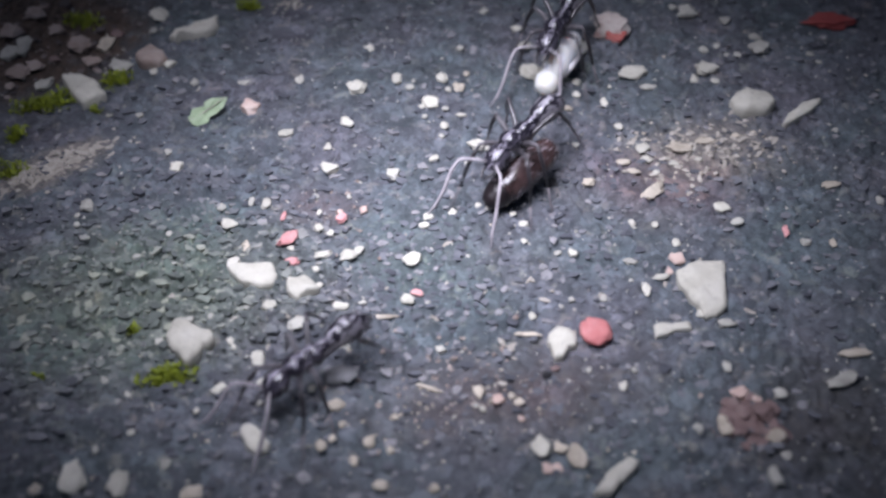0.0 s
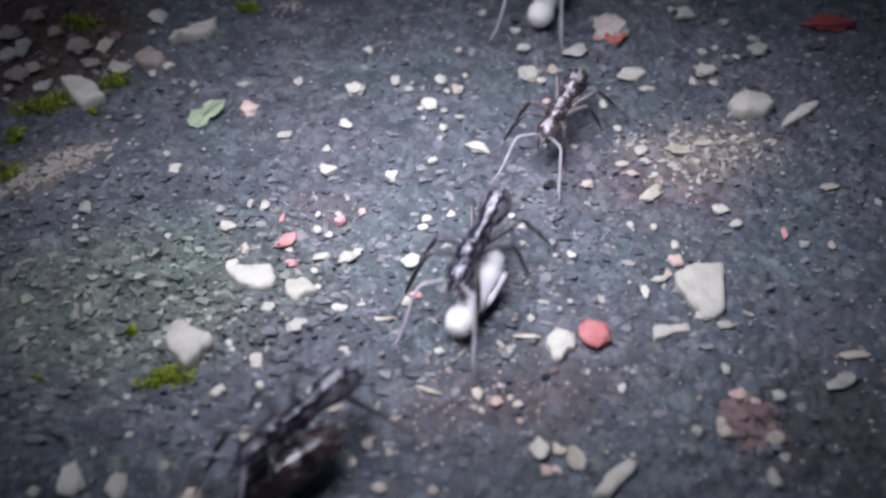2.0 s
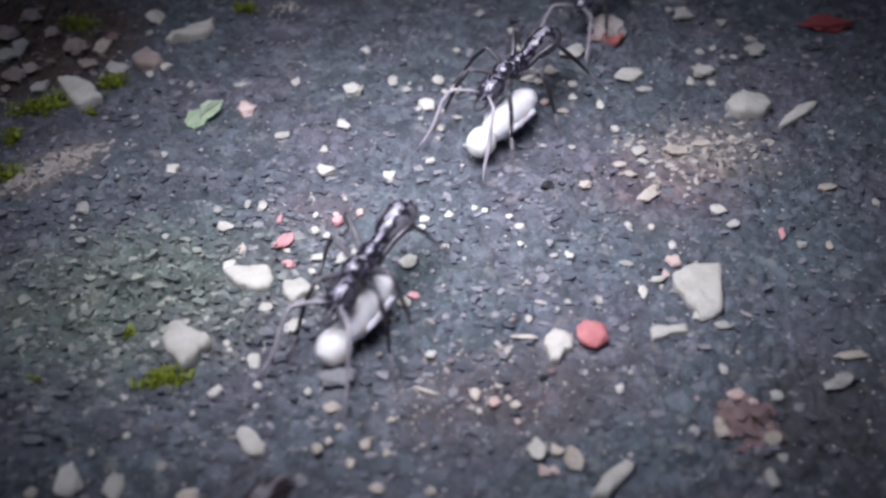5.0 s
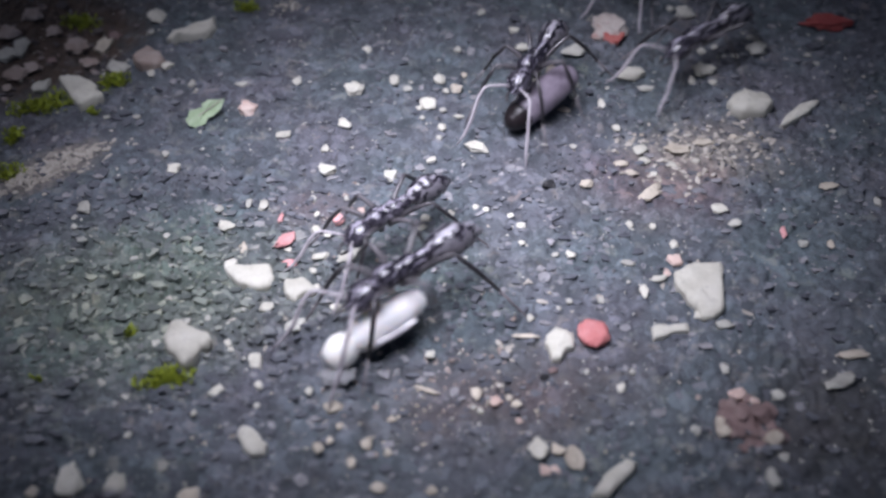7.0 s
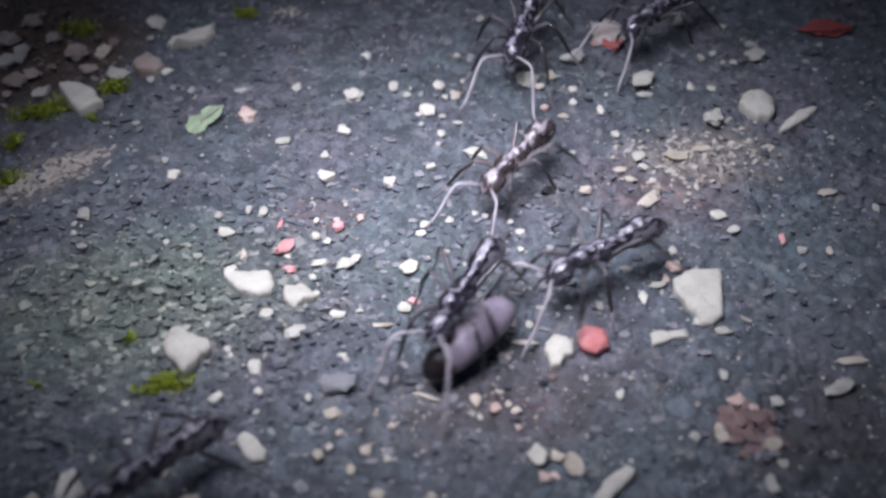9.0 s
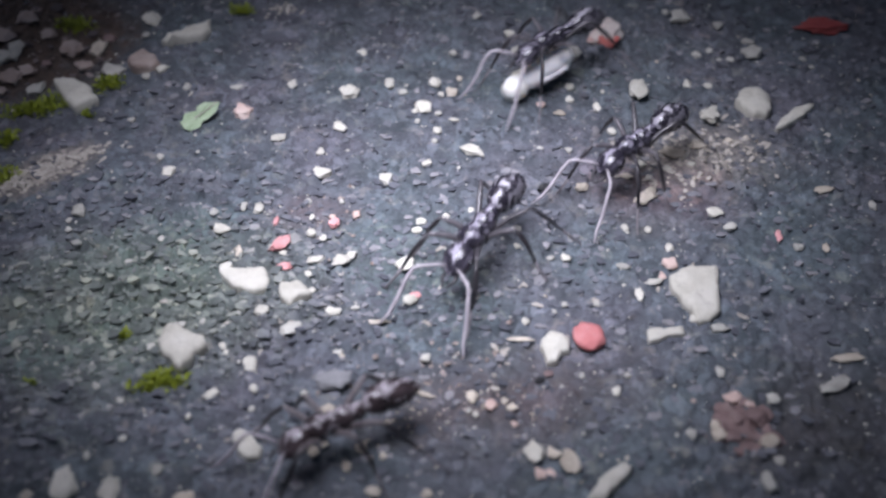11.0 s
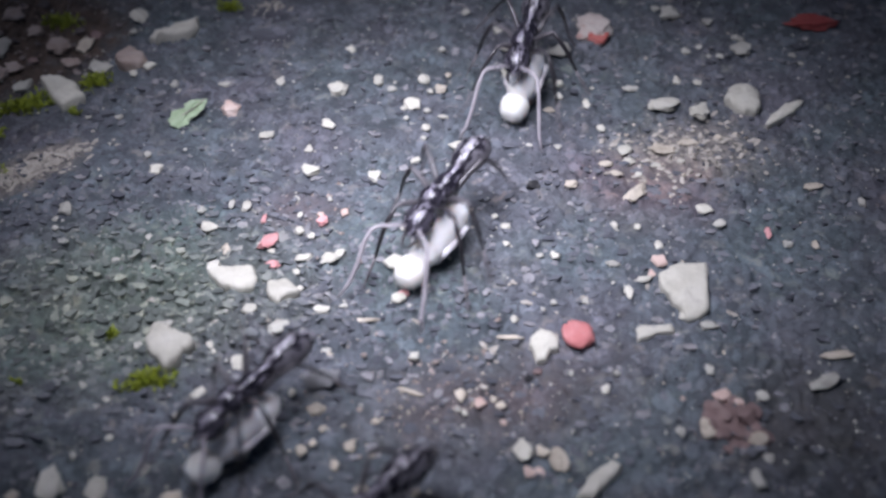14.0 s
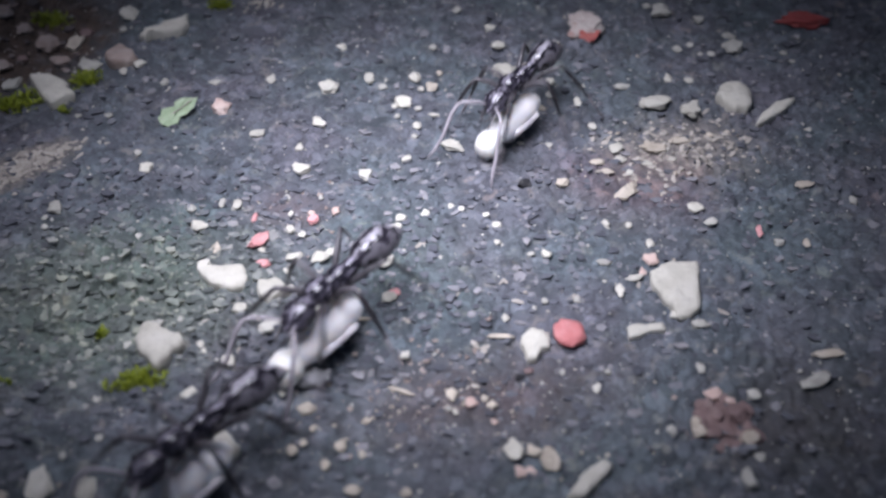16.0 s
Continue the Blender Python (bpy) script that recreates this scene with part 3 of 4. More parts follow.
pebble("w", -5.8, -0.4, 0.77, 0.79, 0.34)
pebble("g", -9.2, 5.3, 0.49, 0.83, 0.21)
pebble("w", -8.8, 3.6, 0.40, 0.62, 0.18)
pebble("g", -6.8, 5.4, 0.41, 0.52, 0.18)
pebble("o", -5.7, 3.9, 0.64, 0.82, 0.28)
pebble("w", -8.6, -2.4, 0.53, 0.59, 0.23)
pebble("w", -8.2, -4.0, 0.52, 0.58, 0.23)
pebble("w", -1.1, 2.8, 0.79, 0.71, 0.31)
pebble("w", -1.4, 2.1, 0.79, 0.61, 0.27)
pebble("w", 0.6, 3.4, 0.72, 0.71, 0.31)
pebble("w", 2.4, 4.1, 0.48, 0.51, 0.21)
pebble("w", 3.1, 3.9, 0.48, 0.62, 0.21)
pebble("w", -2.2, -1.6, 1.37, 1.27, 0.56)
pebble("w", -6.7, -5.9, 1.10, 0.66, 0.29)
pebble("g", -5.3, -5.5, 0.59, 0.47, 0.21)
pebble("g", -9.3, -7.4, 1.52, 1.03, 0.45, 34)
pebble("t", -3.8, -6.8, 1.82, 0.37, 0.16)
pebble("w", 5.7, -6.5, 0.55, 0.70, 0.24)
pebble("w", 8.7, -0.8, 0.76, 0.79, 0.31, 34)
pebble("w", 5.5, 2.2, 0.71, 0.61, 0.27)
pebble("w", 5.5, 0.5, 0.54, 0.50, 0.22)
pebble("g", 7.7, -0.5, 0.62, 0.50, 0.22)
pebble("b", 7.7, 6.6, 1.08, 0.95, 0.42, 34)
pebble("b", 7.9, 2.6, 0.40, 0.41, 0.17)
pebble("g", 8.3, -5.2, 0.52, 0.48, 0.21)
pebble("w", 4.8, 3.2, 0.56, 0.51, 0.22)
shard("w", 17.0, -4.2, 0.65, [(-1.65, 1.25), (-0.75, 2.15), (-0.1, 2.35), (1.65, 2.4), (1.55, 1.1), (1.2, -1.95), (0.5, -2.35), (-0.35, -2.4), (-0.8, -1.3), (-1.3, -0.3)])
pebble("w", 16.7, -6.5, 1.12, 0.77, 0.34)
pebble("t", 15.0, 5.7, 2.61, 1.06, 0.47, 46)
pebble("w", 19.6, 3.8, 1.39, 1.16, 0.51)
pebble("g", 20.3, 2.2, 1.05, 0.83, 0.37)
pebble("w", 13.1, 2.5, 0.64, 0.82, 0.28)
pebble("w", 14.7, 2.3, 0.52, 0.67, 0.23)
pebble("w", 15.9, 0.4, 0.63, 0.81, 0.28)
pebble("o", 15.7, -1.3, 1.09, 1.10, 0.48)
pebble("o", 15.0, -2.5, 0.58, 0.89, 0.25)
pebble("w", 14.3, -3.2, 1.32, 0.54, 0.24, 14)
pebble("w", 13.3, -4.2, 0.64, 1.26, 0.28)
pebble("p", 23.6, 1.4, 0.49, 1.25, 0.21)
pebble("t", 27.9, 6.5, 1.56, 0.72, 0.31, 12)
pebble("t", 26.6, 0.4, 0.49, 0.94, 0.21)
pebble("g", 24.8, 0.5, 0.73, 0.73, 0.32)
shard("w", 14.5, -7.9, 0.45, [(-1.05, 0.5), (-0.5, 0.65), (-0.1, 0.5), (1.2, 0.65), (1.15, 0.0), (0.2, -0.1), (-0.5, -0.4), (-1.1, -0.65), (-1.2, -0.1)])
pebble("g", 18.1, -7.2, 1.27, 0.76, 0.34)
pebble("c", 9.6, -8.2, 2.11, 2.33, 0.93)
shard("w", 7.4, -9.0, 0.65, [(-0.7, 0.9), (-0.15, 1.25), (0.5, 1.2), (0.9, 0.5), (0.85, -0.25), (0.4, -0.45), (0.0, -1.15), (-0.55, -1.25), (-0.7, -0.4), (-0.9, -0.05)])
pebble("g", 12.6, -1.3, 1.08, 0.59, 0.26)
pebble("g", 10.4, -4.9, 0.52, 0.57, 0.23)
pebble("t", 10.4, 6.5, 1.07, 0.85, 0.37)
pebble("t", 13.8, 7.8, 1.17, 0.59, 0.26)
pebble("w", 15.5, 8.1, 0.59, 0.54, 0.24)
pebble("g", 31.0, 4.8, 0.60, 0.99, 0.26)
pebble("w", -11.6, -10.4, 1.00, 1.19, 0.44)
pebble("w", -13.7, -12.7, 1.08, 0.81, 0.36, 34)
pebble("w", -11.1, -12.5, 0.56, 0.72, 0.25)
pebble("w", -14.8, -14.4, 0.42, 0.53, 0.18)
shard("w", -11.1, -16.5, 0.55, [(-0.95, 0.85), (-0.5, 1.05), (0.1, 0.7), (0.95, -0.4), (0.85, -1.0), (0.1, -1.05), (-0.4, -0.6)])
pebble("g", -20.7, -12.1, 0.50, 0.65, 0.22)
pebble("g", -20.1, -17.5, 0.41, 0.62, 0.18)
pebble("w", -20.8, -19.6, 1.50, 2.35, 0.66)
pebble("w", -18.4, -19.9, 1.28, 1.90, 0.56)
pebble("g", -18.0, -8.7, 0.59, 0.75, 0.26)
pebble("w", -13.5, -8.8, 0.51, 0.65, 0.22)
pebble("w", -13.2, -9.3, 0.36, 0.46, 0.16)
pebble("g", -18.4, -16.0, 0.49, 0.53, 0.21)
pebble("t", -22.9, -20.3, 0.75, 0.87, 0.33)
pebble("g", -16.0, -18.3, 0.61, 0.87, 0.27)
pebble("t", -14.2, -20.2, 1.32, 1.02, 0.45)
pebble("g", -19.1, -13.1, 0.57, 0.55, 0.24)
pebble("g", -11.1, -13.9, 0.48, 0.44, 0.19)
pebble("w", -8.0, -13.0, 0.49, 0.62, 0.21)
pebble("g", -6.2, -9.4, 0.71, 0.55, 0.24)
pebble("w", 5.6, -17.1, 1.27, 1.46, 0.56)
pebble("t", 6.8, -17.0, 0.87, 0.94, 0.38)
pebble("t", 7.6, -17.8, 1.26, 1.79, 0.56)
pebble("o", 5.9, -18.7, 0.66, 0.76, 0.29)
pebble("o", 6.5, -18.5, 0.59, 0.76, 0.26)
pebble("t", 2.1, -13.0, 0.76, 0.97, 0.33)
pebble("w", 2.3, -14.4, 0.41, 0.52, 0.18)
pebble("o", 3.3, -13.5, 0.82, 0.88, 0.36)
pebble("t", 4.1, -13.1, 0.48, 0.53, 0.21)
pebble("t", 4.5, -13.6, 0.76, 0.62, 0.27)
pebble("o", 4.6, -14.9, 0.54, 0.52, 0.23)
pebble("g", 1.9, -13.8, 0.41, 0.44, 0.18)
pebble("t", -3.0, -14.8, 0.61, 0.52, 0.23)
pebble("t", -3.1, -17.3, 0.53, 0.68, 0.23)
pebble("t", -6.5, -14.1, 1.23, 0.97, 0.43)
pebble("t", -4.4, -16.7, 0.74, 0.94, 0.32)
pebble("t", -5.2, -18.1, 0.60, 0.76, 0.26)
pebble("t", -7.1, -17.4, 0.67, 0.85, 0.29)
pebble("s", -6.2, -12.0, 2.31, 1.61, 0.71, 28)
pebble("t", -3.6, -19.7, 0.98, 0.84, 0.37)
pebble("t", -0.6, -19.9, 0.71, 0.67, 0.29)
pebble("t", -6.0, -15.6, 0.47, 0.52, 0.21)
pebble("t", -6.5, -16.7, 0.47, 0.52, 0.21)
pebble("w", 10.9, -12.4, 0.59, 0.76, 0.26)
pebble("g", 11.7, -11.2, 0.42, 0.54, 0.19)
pebble("g", 17.4, -11.0, 0.58, 0.92, 0.25)
pebble("t", 16.5, -15.8, 1.04, 1.42, 0.46)
pebble("t", 19.3, -16.5, 1.25, 1.15, 0.51)
pebble("g", 19.7, -17.7, 0.69, 0.79, 0.30)
pebble("o", 17.8, -13.1, 1.27, 1.00, 0.44)
pebble("g", 20.3, -13.1, 0.86, 0.73, 0.32)
pebble("g", 14.8, -16.1, 0.62, 0.79, 0.27)
shard("w", 9.7, -19.4, 0.60, [(-1.4, -1.25), (-0.75, -0.2), (0.1, 0.75), (0.95, 1.25), (1.4, 1.15), (1.1, 0.45), (0.45, -0.3), (-0.45, -1.2)])
pebble("t", 25.6, -9.8, 2.24, 0.77, 0.34)
pebble("g", 24.3, -12.0, 2.28, 1.03, 0.45, 21)
pebble("g", 18.7, -19.4, 0.95, 1.47, 0.42)
pebble("g", 8.9, -11.0, 0.42, 0.54, 0.19)
pebble("t", 5.3, -8.2, 1.9, 0.32, 0.16)
pebble("t", -0.9, -12.5, 1.9, 0.30, 0.15, -24)
pebble("b", 6.3, -11.4, 0.62, 0.50, 0.22)
pebble("n", 6.9, -10.9, 0.66, 0.48, 0.22, 20)


def clod(x, y, size):
    """A crumbling lump of several stuck-together bits."""
    rnd = random.Random(8)
    ob = new("clod")
    ob.matrix_world = pose(x * MM, y * MM, (height(x, y) - 0.15) * MM)
    part("mound", stone_mesh(size * 1.1, size * 1.05, 0.7, 78, 0.9), PEBBLE["n"], ob)
    for k in range(16):
        a, d = rnd.uniform(0, 6.28), size * 0.42 * rnd.uniform(0, 1) ** 0.6
        w = size * rnd.uniform(0.15, 0.30)
        bit = stone_mesh(w, w * rnd.uniform(0.7, 1.2), w * 0.6, 300 + k, 0.35)
        bmesh.ops.translate(bit, verts=bit.verts, vec=Vector((math.cos(a) * d * 1.1, math.sin(a) * d, 0.55 - 0.2 * d)) * MM)
        part("lump", bit, PEBBLE["o" if k == 3 else "n"], ob)
    return tagged(ob, STONE_LABEL["n"], "clod")


clod(18.1, -15.2, 4.4)
rolled_big = shard("w", 23.9, 15.9, 1.0, [(-1.7, -0.1), (-1.3, 0.7), (-0.3, 1.3), (0.8, 1.2), (1.55, 0.45), (1.6, -0.5), (0.7, -1.2), (-0.8, -1.3), (-1.5, -0.9)])
rolled_flat = pebble("w", 15.2, 20.5, 2.5, 1.75, 0.7)
rolled_round = pebble("w", 21.2, 20.8, 2.0, 1.7, 0.8)
rolled_grain = pebble("w", -0.2, -9.4, 0.75, 0.6, 0.4)
pushed_white = pebble("w", -2.4, -5.2, 0.95, 0.85, 0.5)
pushed_pink = pebble("p", -1.8, -4.7, 0.85, 0.65, 0.4)
pebble("w", 0.3, 18.1, 0.55, 0.50, 0.33)
pebble("t", 1.8, 20.3, 0.50, 0.50, 0.33)
pebble("g", 0.1, 15.4, 0.60, 0.45, 0.30)
pebble("w", 1.3, 14.4, 0.90, 0.40, 0.28)
pebble("g", -1.5, 14.2, 0.42, 0.50, 0.29)
pebble("g", -0.2, 12.1, 0.50, 0.45, 0.30)
pebble("t", 0.9, 19.1, 0.45, 0.40, 0.28)


def grit():
    """Crumbs too small and too many to count, lying in the clefts of the concrete."""
    rnd = np.random.RandomState(4)
    base = np.array([(1, 0, 0), (-1, 0, 0), (0, 1, 0), (0, -1, 0), (0, 0, 1), (0, 0, -1)], float)
    tris = np.array([(0, 2, 4), (2, 1, 4), (1, 3, 4), (3, 0, 4), (2, 0, 5), (1, 2, 5), (3, 1, 5), (0, 3, 5)])
    for name, mat, many, small, big, label in (
        ("dark_crumbs", "s", 1000, 0.08, 0.26, "dark grey crumbs of weathered concrete"), ("pale_grit", "g", 1100, 0.06, 0.19, "fine pale grey grit"),
        ("white_grit", "w", 300, 0.05, 0.15, "fine white mineral grit"), ("tan_grit", "t", 390, 0.06, 0.2, "fine tan sand grains"),
        ("peach_grit", "d", 150, 0.08, 0.26, "fine peach and pink brick grit")):
        x, y = rnd.uniform(-42, 42, many), rnd.uniform(-22, 38, many)
        if mat == "t":
            k = many // 3
            x[:k], y[:k] = rnd.normal(18.5, 4, k), rnd.normal(10.5, 2.6, k)
            x[k:2 * k], y[k:2 * k] = rnd.normal(1, 8, k), rnd.normal(-14.5, 2.4, k)
        if mat == "d":
            x[:110], y[:110] = rnd.normal(0, 4.5, 110), rnd.normal(-11.5, 1.8, 110)
            x[110:], y[110:] = rnd.normal(-8, 3, 40), rnd.normal(3, 2, 40)
        r = small + (big - small) * rnd.uniform(0, 1, many) ** 2.5
        z = relief(x, y) + r * 0.25
        v = base[None] * (r[:, None, None] * rnd.uniform(0.6, 1.25, (many, 6, 1))) + rnd.normal(0, 0.18, (many, 6, 3)) * r[:, None, None]
        a = rnd.uniform(0, 6.28, many)
        c, s = np.cos(a)[:, None], np.sin(a)[:, None]
        v = np.stack((v[..., 0] * c - v[..., 1] * s + x[:, None], v[..., 0] * s + v[..., 1] * c + y[:, None], v[..., 2] * 0.75 + z[:, None]), -1)
        f = (np.arange(many)[:, None, None] * 6 + tris[None]).reshape(-1, 3)
        me = bpy.data.meshes.new(name)
        me.from_pydata((v.reshape(-1, 3) * MM).tolist(), [], f.tolist())
        me.materials.append(PEBBLE[mat])
        tagged(new(name, me), label, "grit", kind="stuff")


grit()


def flakes():
    """Loose and half-loose scales of the concrete's skin, each a thin uneven hexagon lying askew."""
    rnd = np.random.RandomState(9)
    many = 10500
    x, y = rnd.uniform(-44, 44, many), rnd.uniform(-23, 38, many)
    x[:3000], y[:3000] = rnd.normal(-17, 9, 3000), rnd.normal(-5, 7, 3000)
    r = 0.13 + 0.42 * rnd.uniform(0, 1, many) ** 2.0
    ang = np.arange(6) * math.pi / 3 + rnd.uniform(0, 6.28, (many, 1))
    rad = r[:, None] * rnd.uniform(0.45, 1.2, (many, 6))
    u, v = rad * np.cos(ang), rad * np.sin(ang) * rnd.uniform(0.55, 1.0, (many, 1))
    sx, sy = rnd.normal(0, 0.2, (many, 1)), rnd.normal(0, 0.2, (many, 1))
    top = 0.7 * (u * sx + v * sy) + relief(x, y)[:, None] + r[:, None] * rnd.uniform(0.0, 0.2, (many, 1))
    hub = np.stack((x, y, relief(x, y) + r * 0.15), -1)[:, None]
    rim = np.stack((u + x[:, None], v + y[:, None], top), -1)
    foot = np.stack((u * 0.8 + x[:, None], v * 0.8 + y[:, None], top - 0.30), -1)
    verts = np.concatenate((hub, rim, foot), 1)
    k = np.arange(6)
    tops = np.stack((np.zeros(6, int), 1 + k, 1 + (k + 1) % 6), 1)
    wall_a = np.stack((1 + k, 7 + k, 7 + (k + 1) % 6), 1)
    wall_b = np.stack((1 + k, 7 + (k + 1) % 6, 1 + (k + 1) % 6), 1)
    tris = np.concatenate((tops, wall_a, wall_b))
    faces = (np.arange(many)[:, None, None] * 13 + tris[None]).reshape(-1, 3)
    me = bpy.data.meshes.new("concrete_flakes")
    me.from_pydata((verts.reshape(-1, 3) * MM).tolist(), [], faces.tolist())
    me.materials.append(FLAKES)
    return tagged(new("concrete_flakes", me), "thin loose scales of grey and greenish weathered concrete", "flakes", kind="stuff")


flakes()


# ---- plants ----
def moss_tuft(x, y, length, width, turn, blades):
    rnd = random.Random(int(x * 31 + y * 17))
    bm = bmesh.new()
    ca, sa = math.cos(radians(turn)), math.sin(radians(turn))
    z0 = height(x, y)
    for _ in range(blades * 2):
        u, v = max(-1, min(1, rnd.gauss(0, 0.45))) * length / 2, max(-1, min(1, rnd.gauss(0, 0.45))) * width / 2
        px, py = u * ca - v * sa, u * sa + v * ca
        root = Vector((px, py, height(x + px, y + py) - z0 + rnd.uniform(-0.05, 0.25)))
        az, lean, size = rnd.uniform(0, 6.28), rnd.uniform(0.15, 1.3), rnd.uniform(0.28, 0.62)
        out = Vector((math.cos(az), math.sin(az), 0))
        tip = root + (out * math.sin(lean) + Vector((0, 0, math.cos(lean)))) * size
        side = out.cross(Vector((0, 0, 1))) * size * 0.2
        mid = (root + tip) / 2 + Vector((0, 0, 0.05))
        thick = out * 0.03
        a, b, c, d, e = [bm.verts.new(p * MM) for p in (root, mid + side, tip, mid - side, mid - thick - Vector((0, 0, 0.04)))]
        for f in ((a, b, c), (a, c, d), (a, e, b), (b, e, c), (c, e, d), (d, e, a)):
            bm.faces.new(f)
    ob = new("moss_tuft", mesh_of("moss_tuft", bm, MOSS, False))
    ob.matrix_world = pose(x * MM, y * MM, z0 * MM)
    return tagged(ob, "bright yellow-green moss tuft growing on the concrete", "moss", "moss tufts")


moss_tuft(-31.3, 16.2, 5.0, 2.2, 25, 260)
moss_tuft(-30.7, 28.0, 2.6, 3.2, 60, 150)
moss_tuft(-26.2, 19.4, 2.6, 1.6, 30, 120)
moss_tuft(-16.9, 30.4, 2.0, 1.2, 0, 80)
moss_tuft(-31.7, 7.8, 2.2, 1.6, 20, 110)
moss_tuft(-32.3, 12.4, 1.8, 1.4, 60, 70)
moss_tuft(-27.1, 15.7, 1.0, 0.6, 0, 30)
moss_tuft(-16.9, -12.0, 3.4, 1.4, 12, 200)
moss_tuft(-24.6, -11.9, 0.6, 0.35, 0, 7)
moss_tuft(-19.9, -7.8, 0.7, 0.6, 0, 24)


def leaf_scrap(x, y, turn):
    """A torn lobed leaf lying on the ground."""
    bm = bmesh.new()
    outline = [(-1.3, -0.85), (-1.0, -1.35), (-0.4, -1.4), (0.15, -1.1), (0.4, -0.6), (0.95, -0.3), (1.3, 0.25), (1.5, 1.15), (0.8, 1.0), (0.25, 0.85), (-0.2, 0.6), (-0.15, 0.3), (-0.6, 0.25), (-1.15, 0.1), (-1.25, -0.4)]
    top, low = [], []
    for u, v in outline:
        z = 0.28 + 0.16 * math.sin(u * 1.9 + v) + 0.10 * abs(v)
        top.append(bm.verts.new(Vector((u, v, z)) * MM))
        low.append(bm.verts.new(Vector((u, v, z - 0.07)) * MM))
    mt, ml = bm.verts.new(Vector((0.0, -0.05, 0.2)) * MM), bm.verts.new(Vector((0.0, -0.05, 0.13)) * MM)
    for k in range(len(outline)):
        j = (k + 1) % len(outline)
        bm.faces.new((top[k], top[j], mt))
        bm.faces.new((low[j], low[k], ml))
        bm.faces.new((low[k], low[j], top[j], top[k]))
    bmesh.ops.subdivide_edges(bm, edges=bm.edges[:], cuts=3, smooth=0.3)
    for v in bm.verts:
        v.co.z += 0.26 * MM * noise.noise(v.co / MM * 2.2)
    scrap = new("leaf_scrap", mesh_of("leaf_scrap", bm, LEAF, False))
    scrap.matrix_world = pose(x * MM, y * MM, (height(x, y) + 0.35) * MM, 24, 0, turn)
    part("midrib", tube([(-1.1, -0.9, 0.34), (-0.4, -0.4, 0.27), (0.5, 0.3, 0.3), (1.4, 1.05, 0.48)], [0.07, 0.06, 0.05, 0.03], 5), STRAW, scrap, "pale leaf vein")
    return tagged(scrap, "small torn pale green lobed leaf on concrete", "leaf")


leaf_scrap(-18.3, 15.0, 0)


def straw_litter(name, x, y, rx, ry, turn, many, label):
    rnd = random.Random(many)
    bm = bmesh.new()
    for _ in range(many):
        u, v = rnd.gauss(0, 0.42) * rx, rnd.gauss(0, 0.42) * ry
        px, py = x + u * math.cos(radians(turn)) - v * math.sin(radians(turn)), y + u * math.sin(radians(turn)) + v * math.cos(radians(turn))
        a, size = radians(turn) + rnd.gauss(0, 0.8), 0.22 + 0.75 * rnd.random() ** 2
        dx, dy = math.cos(a) * size / 2, math.sin(a) * size / 2
        ends = [(px - dx, py - dy), (px, py + 0.04), (px + dx, py + dy)]
        loft(bm, [((ex, ey, height(ex, ey) + 0.06), 0.20 * s, 0.06 * s) for (ex, ey), s in zip(ends, (0.6, 1.0, 0.5))], 5)
    return tagged(new(name, mesh_of(name, bm, STRAW, False)), label, "litter", kind="stuff")


straw_litter("straw_litter", 19.5, 10.6, 7, 4.2, 10, 140, "tan shreds of dry plant litter on concrete")
straw_litter("straw_litter", -29, 8.8, 6.5, 1.5, 42, 230, "pale streak of dry plant litter on concrete")
straw_litter("straw_litter", -13.5, 30.6, 2.5, 1.0, 20, 16, "few pale dry shreds on concrete")
straw_litter("straw_litter", 4, -5.5, 20, 6, 0, 34, "scattered thin dry plant fibres on concrete")


# ---- ants ----
HIPS = {"front": (2.0, 0.42), "middle": (1.2, 0.44), "hind": (0.45, 0.44)}
# knee, end of the shank, toe: out from the hip for a leg on the +y side, the last two's heights as shares of the hip's
LEGS = {
    "front": [(1.7, 1.4, 0.9), (3.1, 2.3, -0.55), (4.0, 2.8, -1.0)],
    "middle": [(0.1, 1.9, 1.1), (-0.1, 3.1, -0.50), (-0.1, 3.9, -1.0)],
    "hind": [(-2.0, 1.5, 1.5), (-4.3, 2.3, -0.45), (-5.6, 2.9, -1.0)],
}


def ant_leg(which, side, parent, thigh, shank, foot, hip):
    hx, hy = HIPS[which]
    knee, shin, toe = [Vector((x, y * side, z if k == 0 else z * hip)) for k, (x, y, z) in enumerate(LEGS[which])]
    mid = knee * 0.5 + Vector((0, 0, 0.16))
    leg = part("leg", tube([(0, 0, -0.1), mid * 0.35, mid, knee * 0.85 + Vector((0, 0, 0.05)), knee], [0.30, 0.20, 0.20, 0.16, 0.13]), thigh, parent)
    leg.location = Vector((hx, hy * side, hip)) * MM
    bend = (knee + shin) / 2 + Vector((0, 0.12 * side, 0.05))
    part("shank", tube([knee, (knee + bend) / 2, bend, shin], [0.12, 0.16, 0.15, 0.10]), shank, leg, "dark slender shank")
    part("foot", tube([shin, (shin + toe) / 2 + Vector((0, 0, -0.08)), toe, toe + Vector((0.12, 0.12 * side, -0.06))], [0.10, 0.09, 0.07, 0.03], 6), foot, leg, "pale thin jointed foot")
    return leg


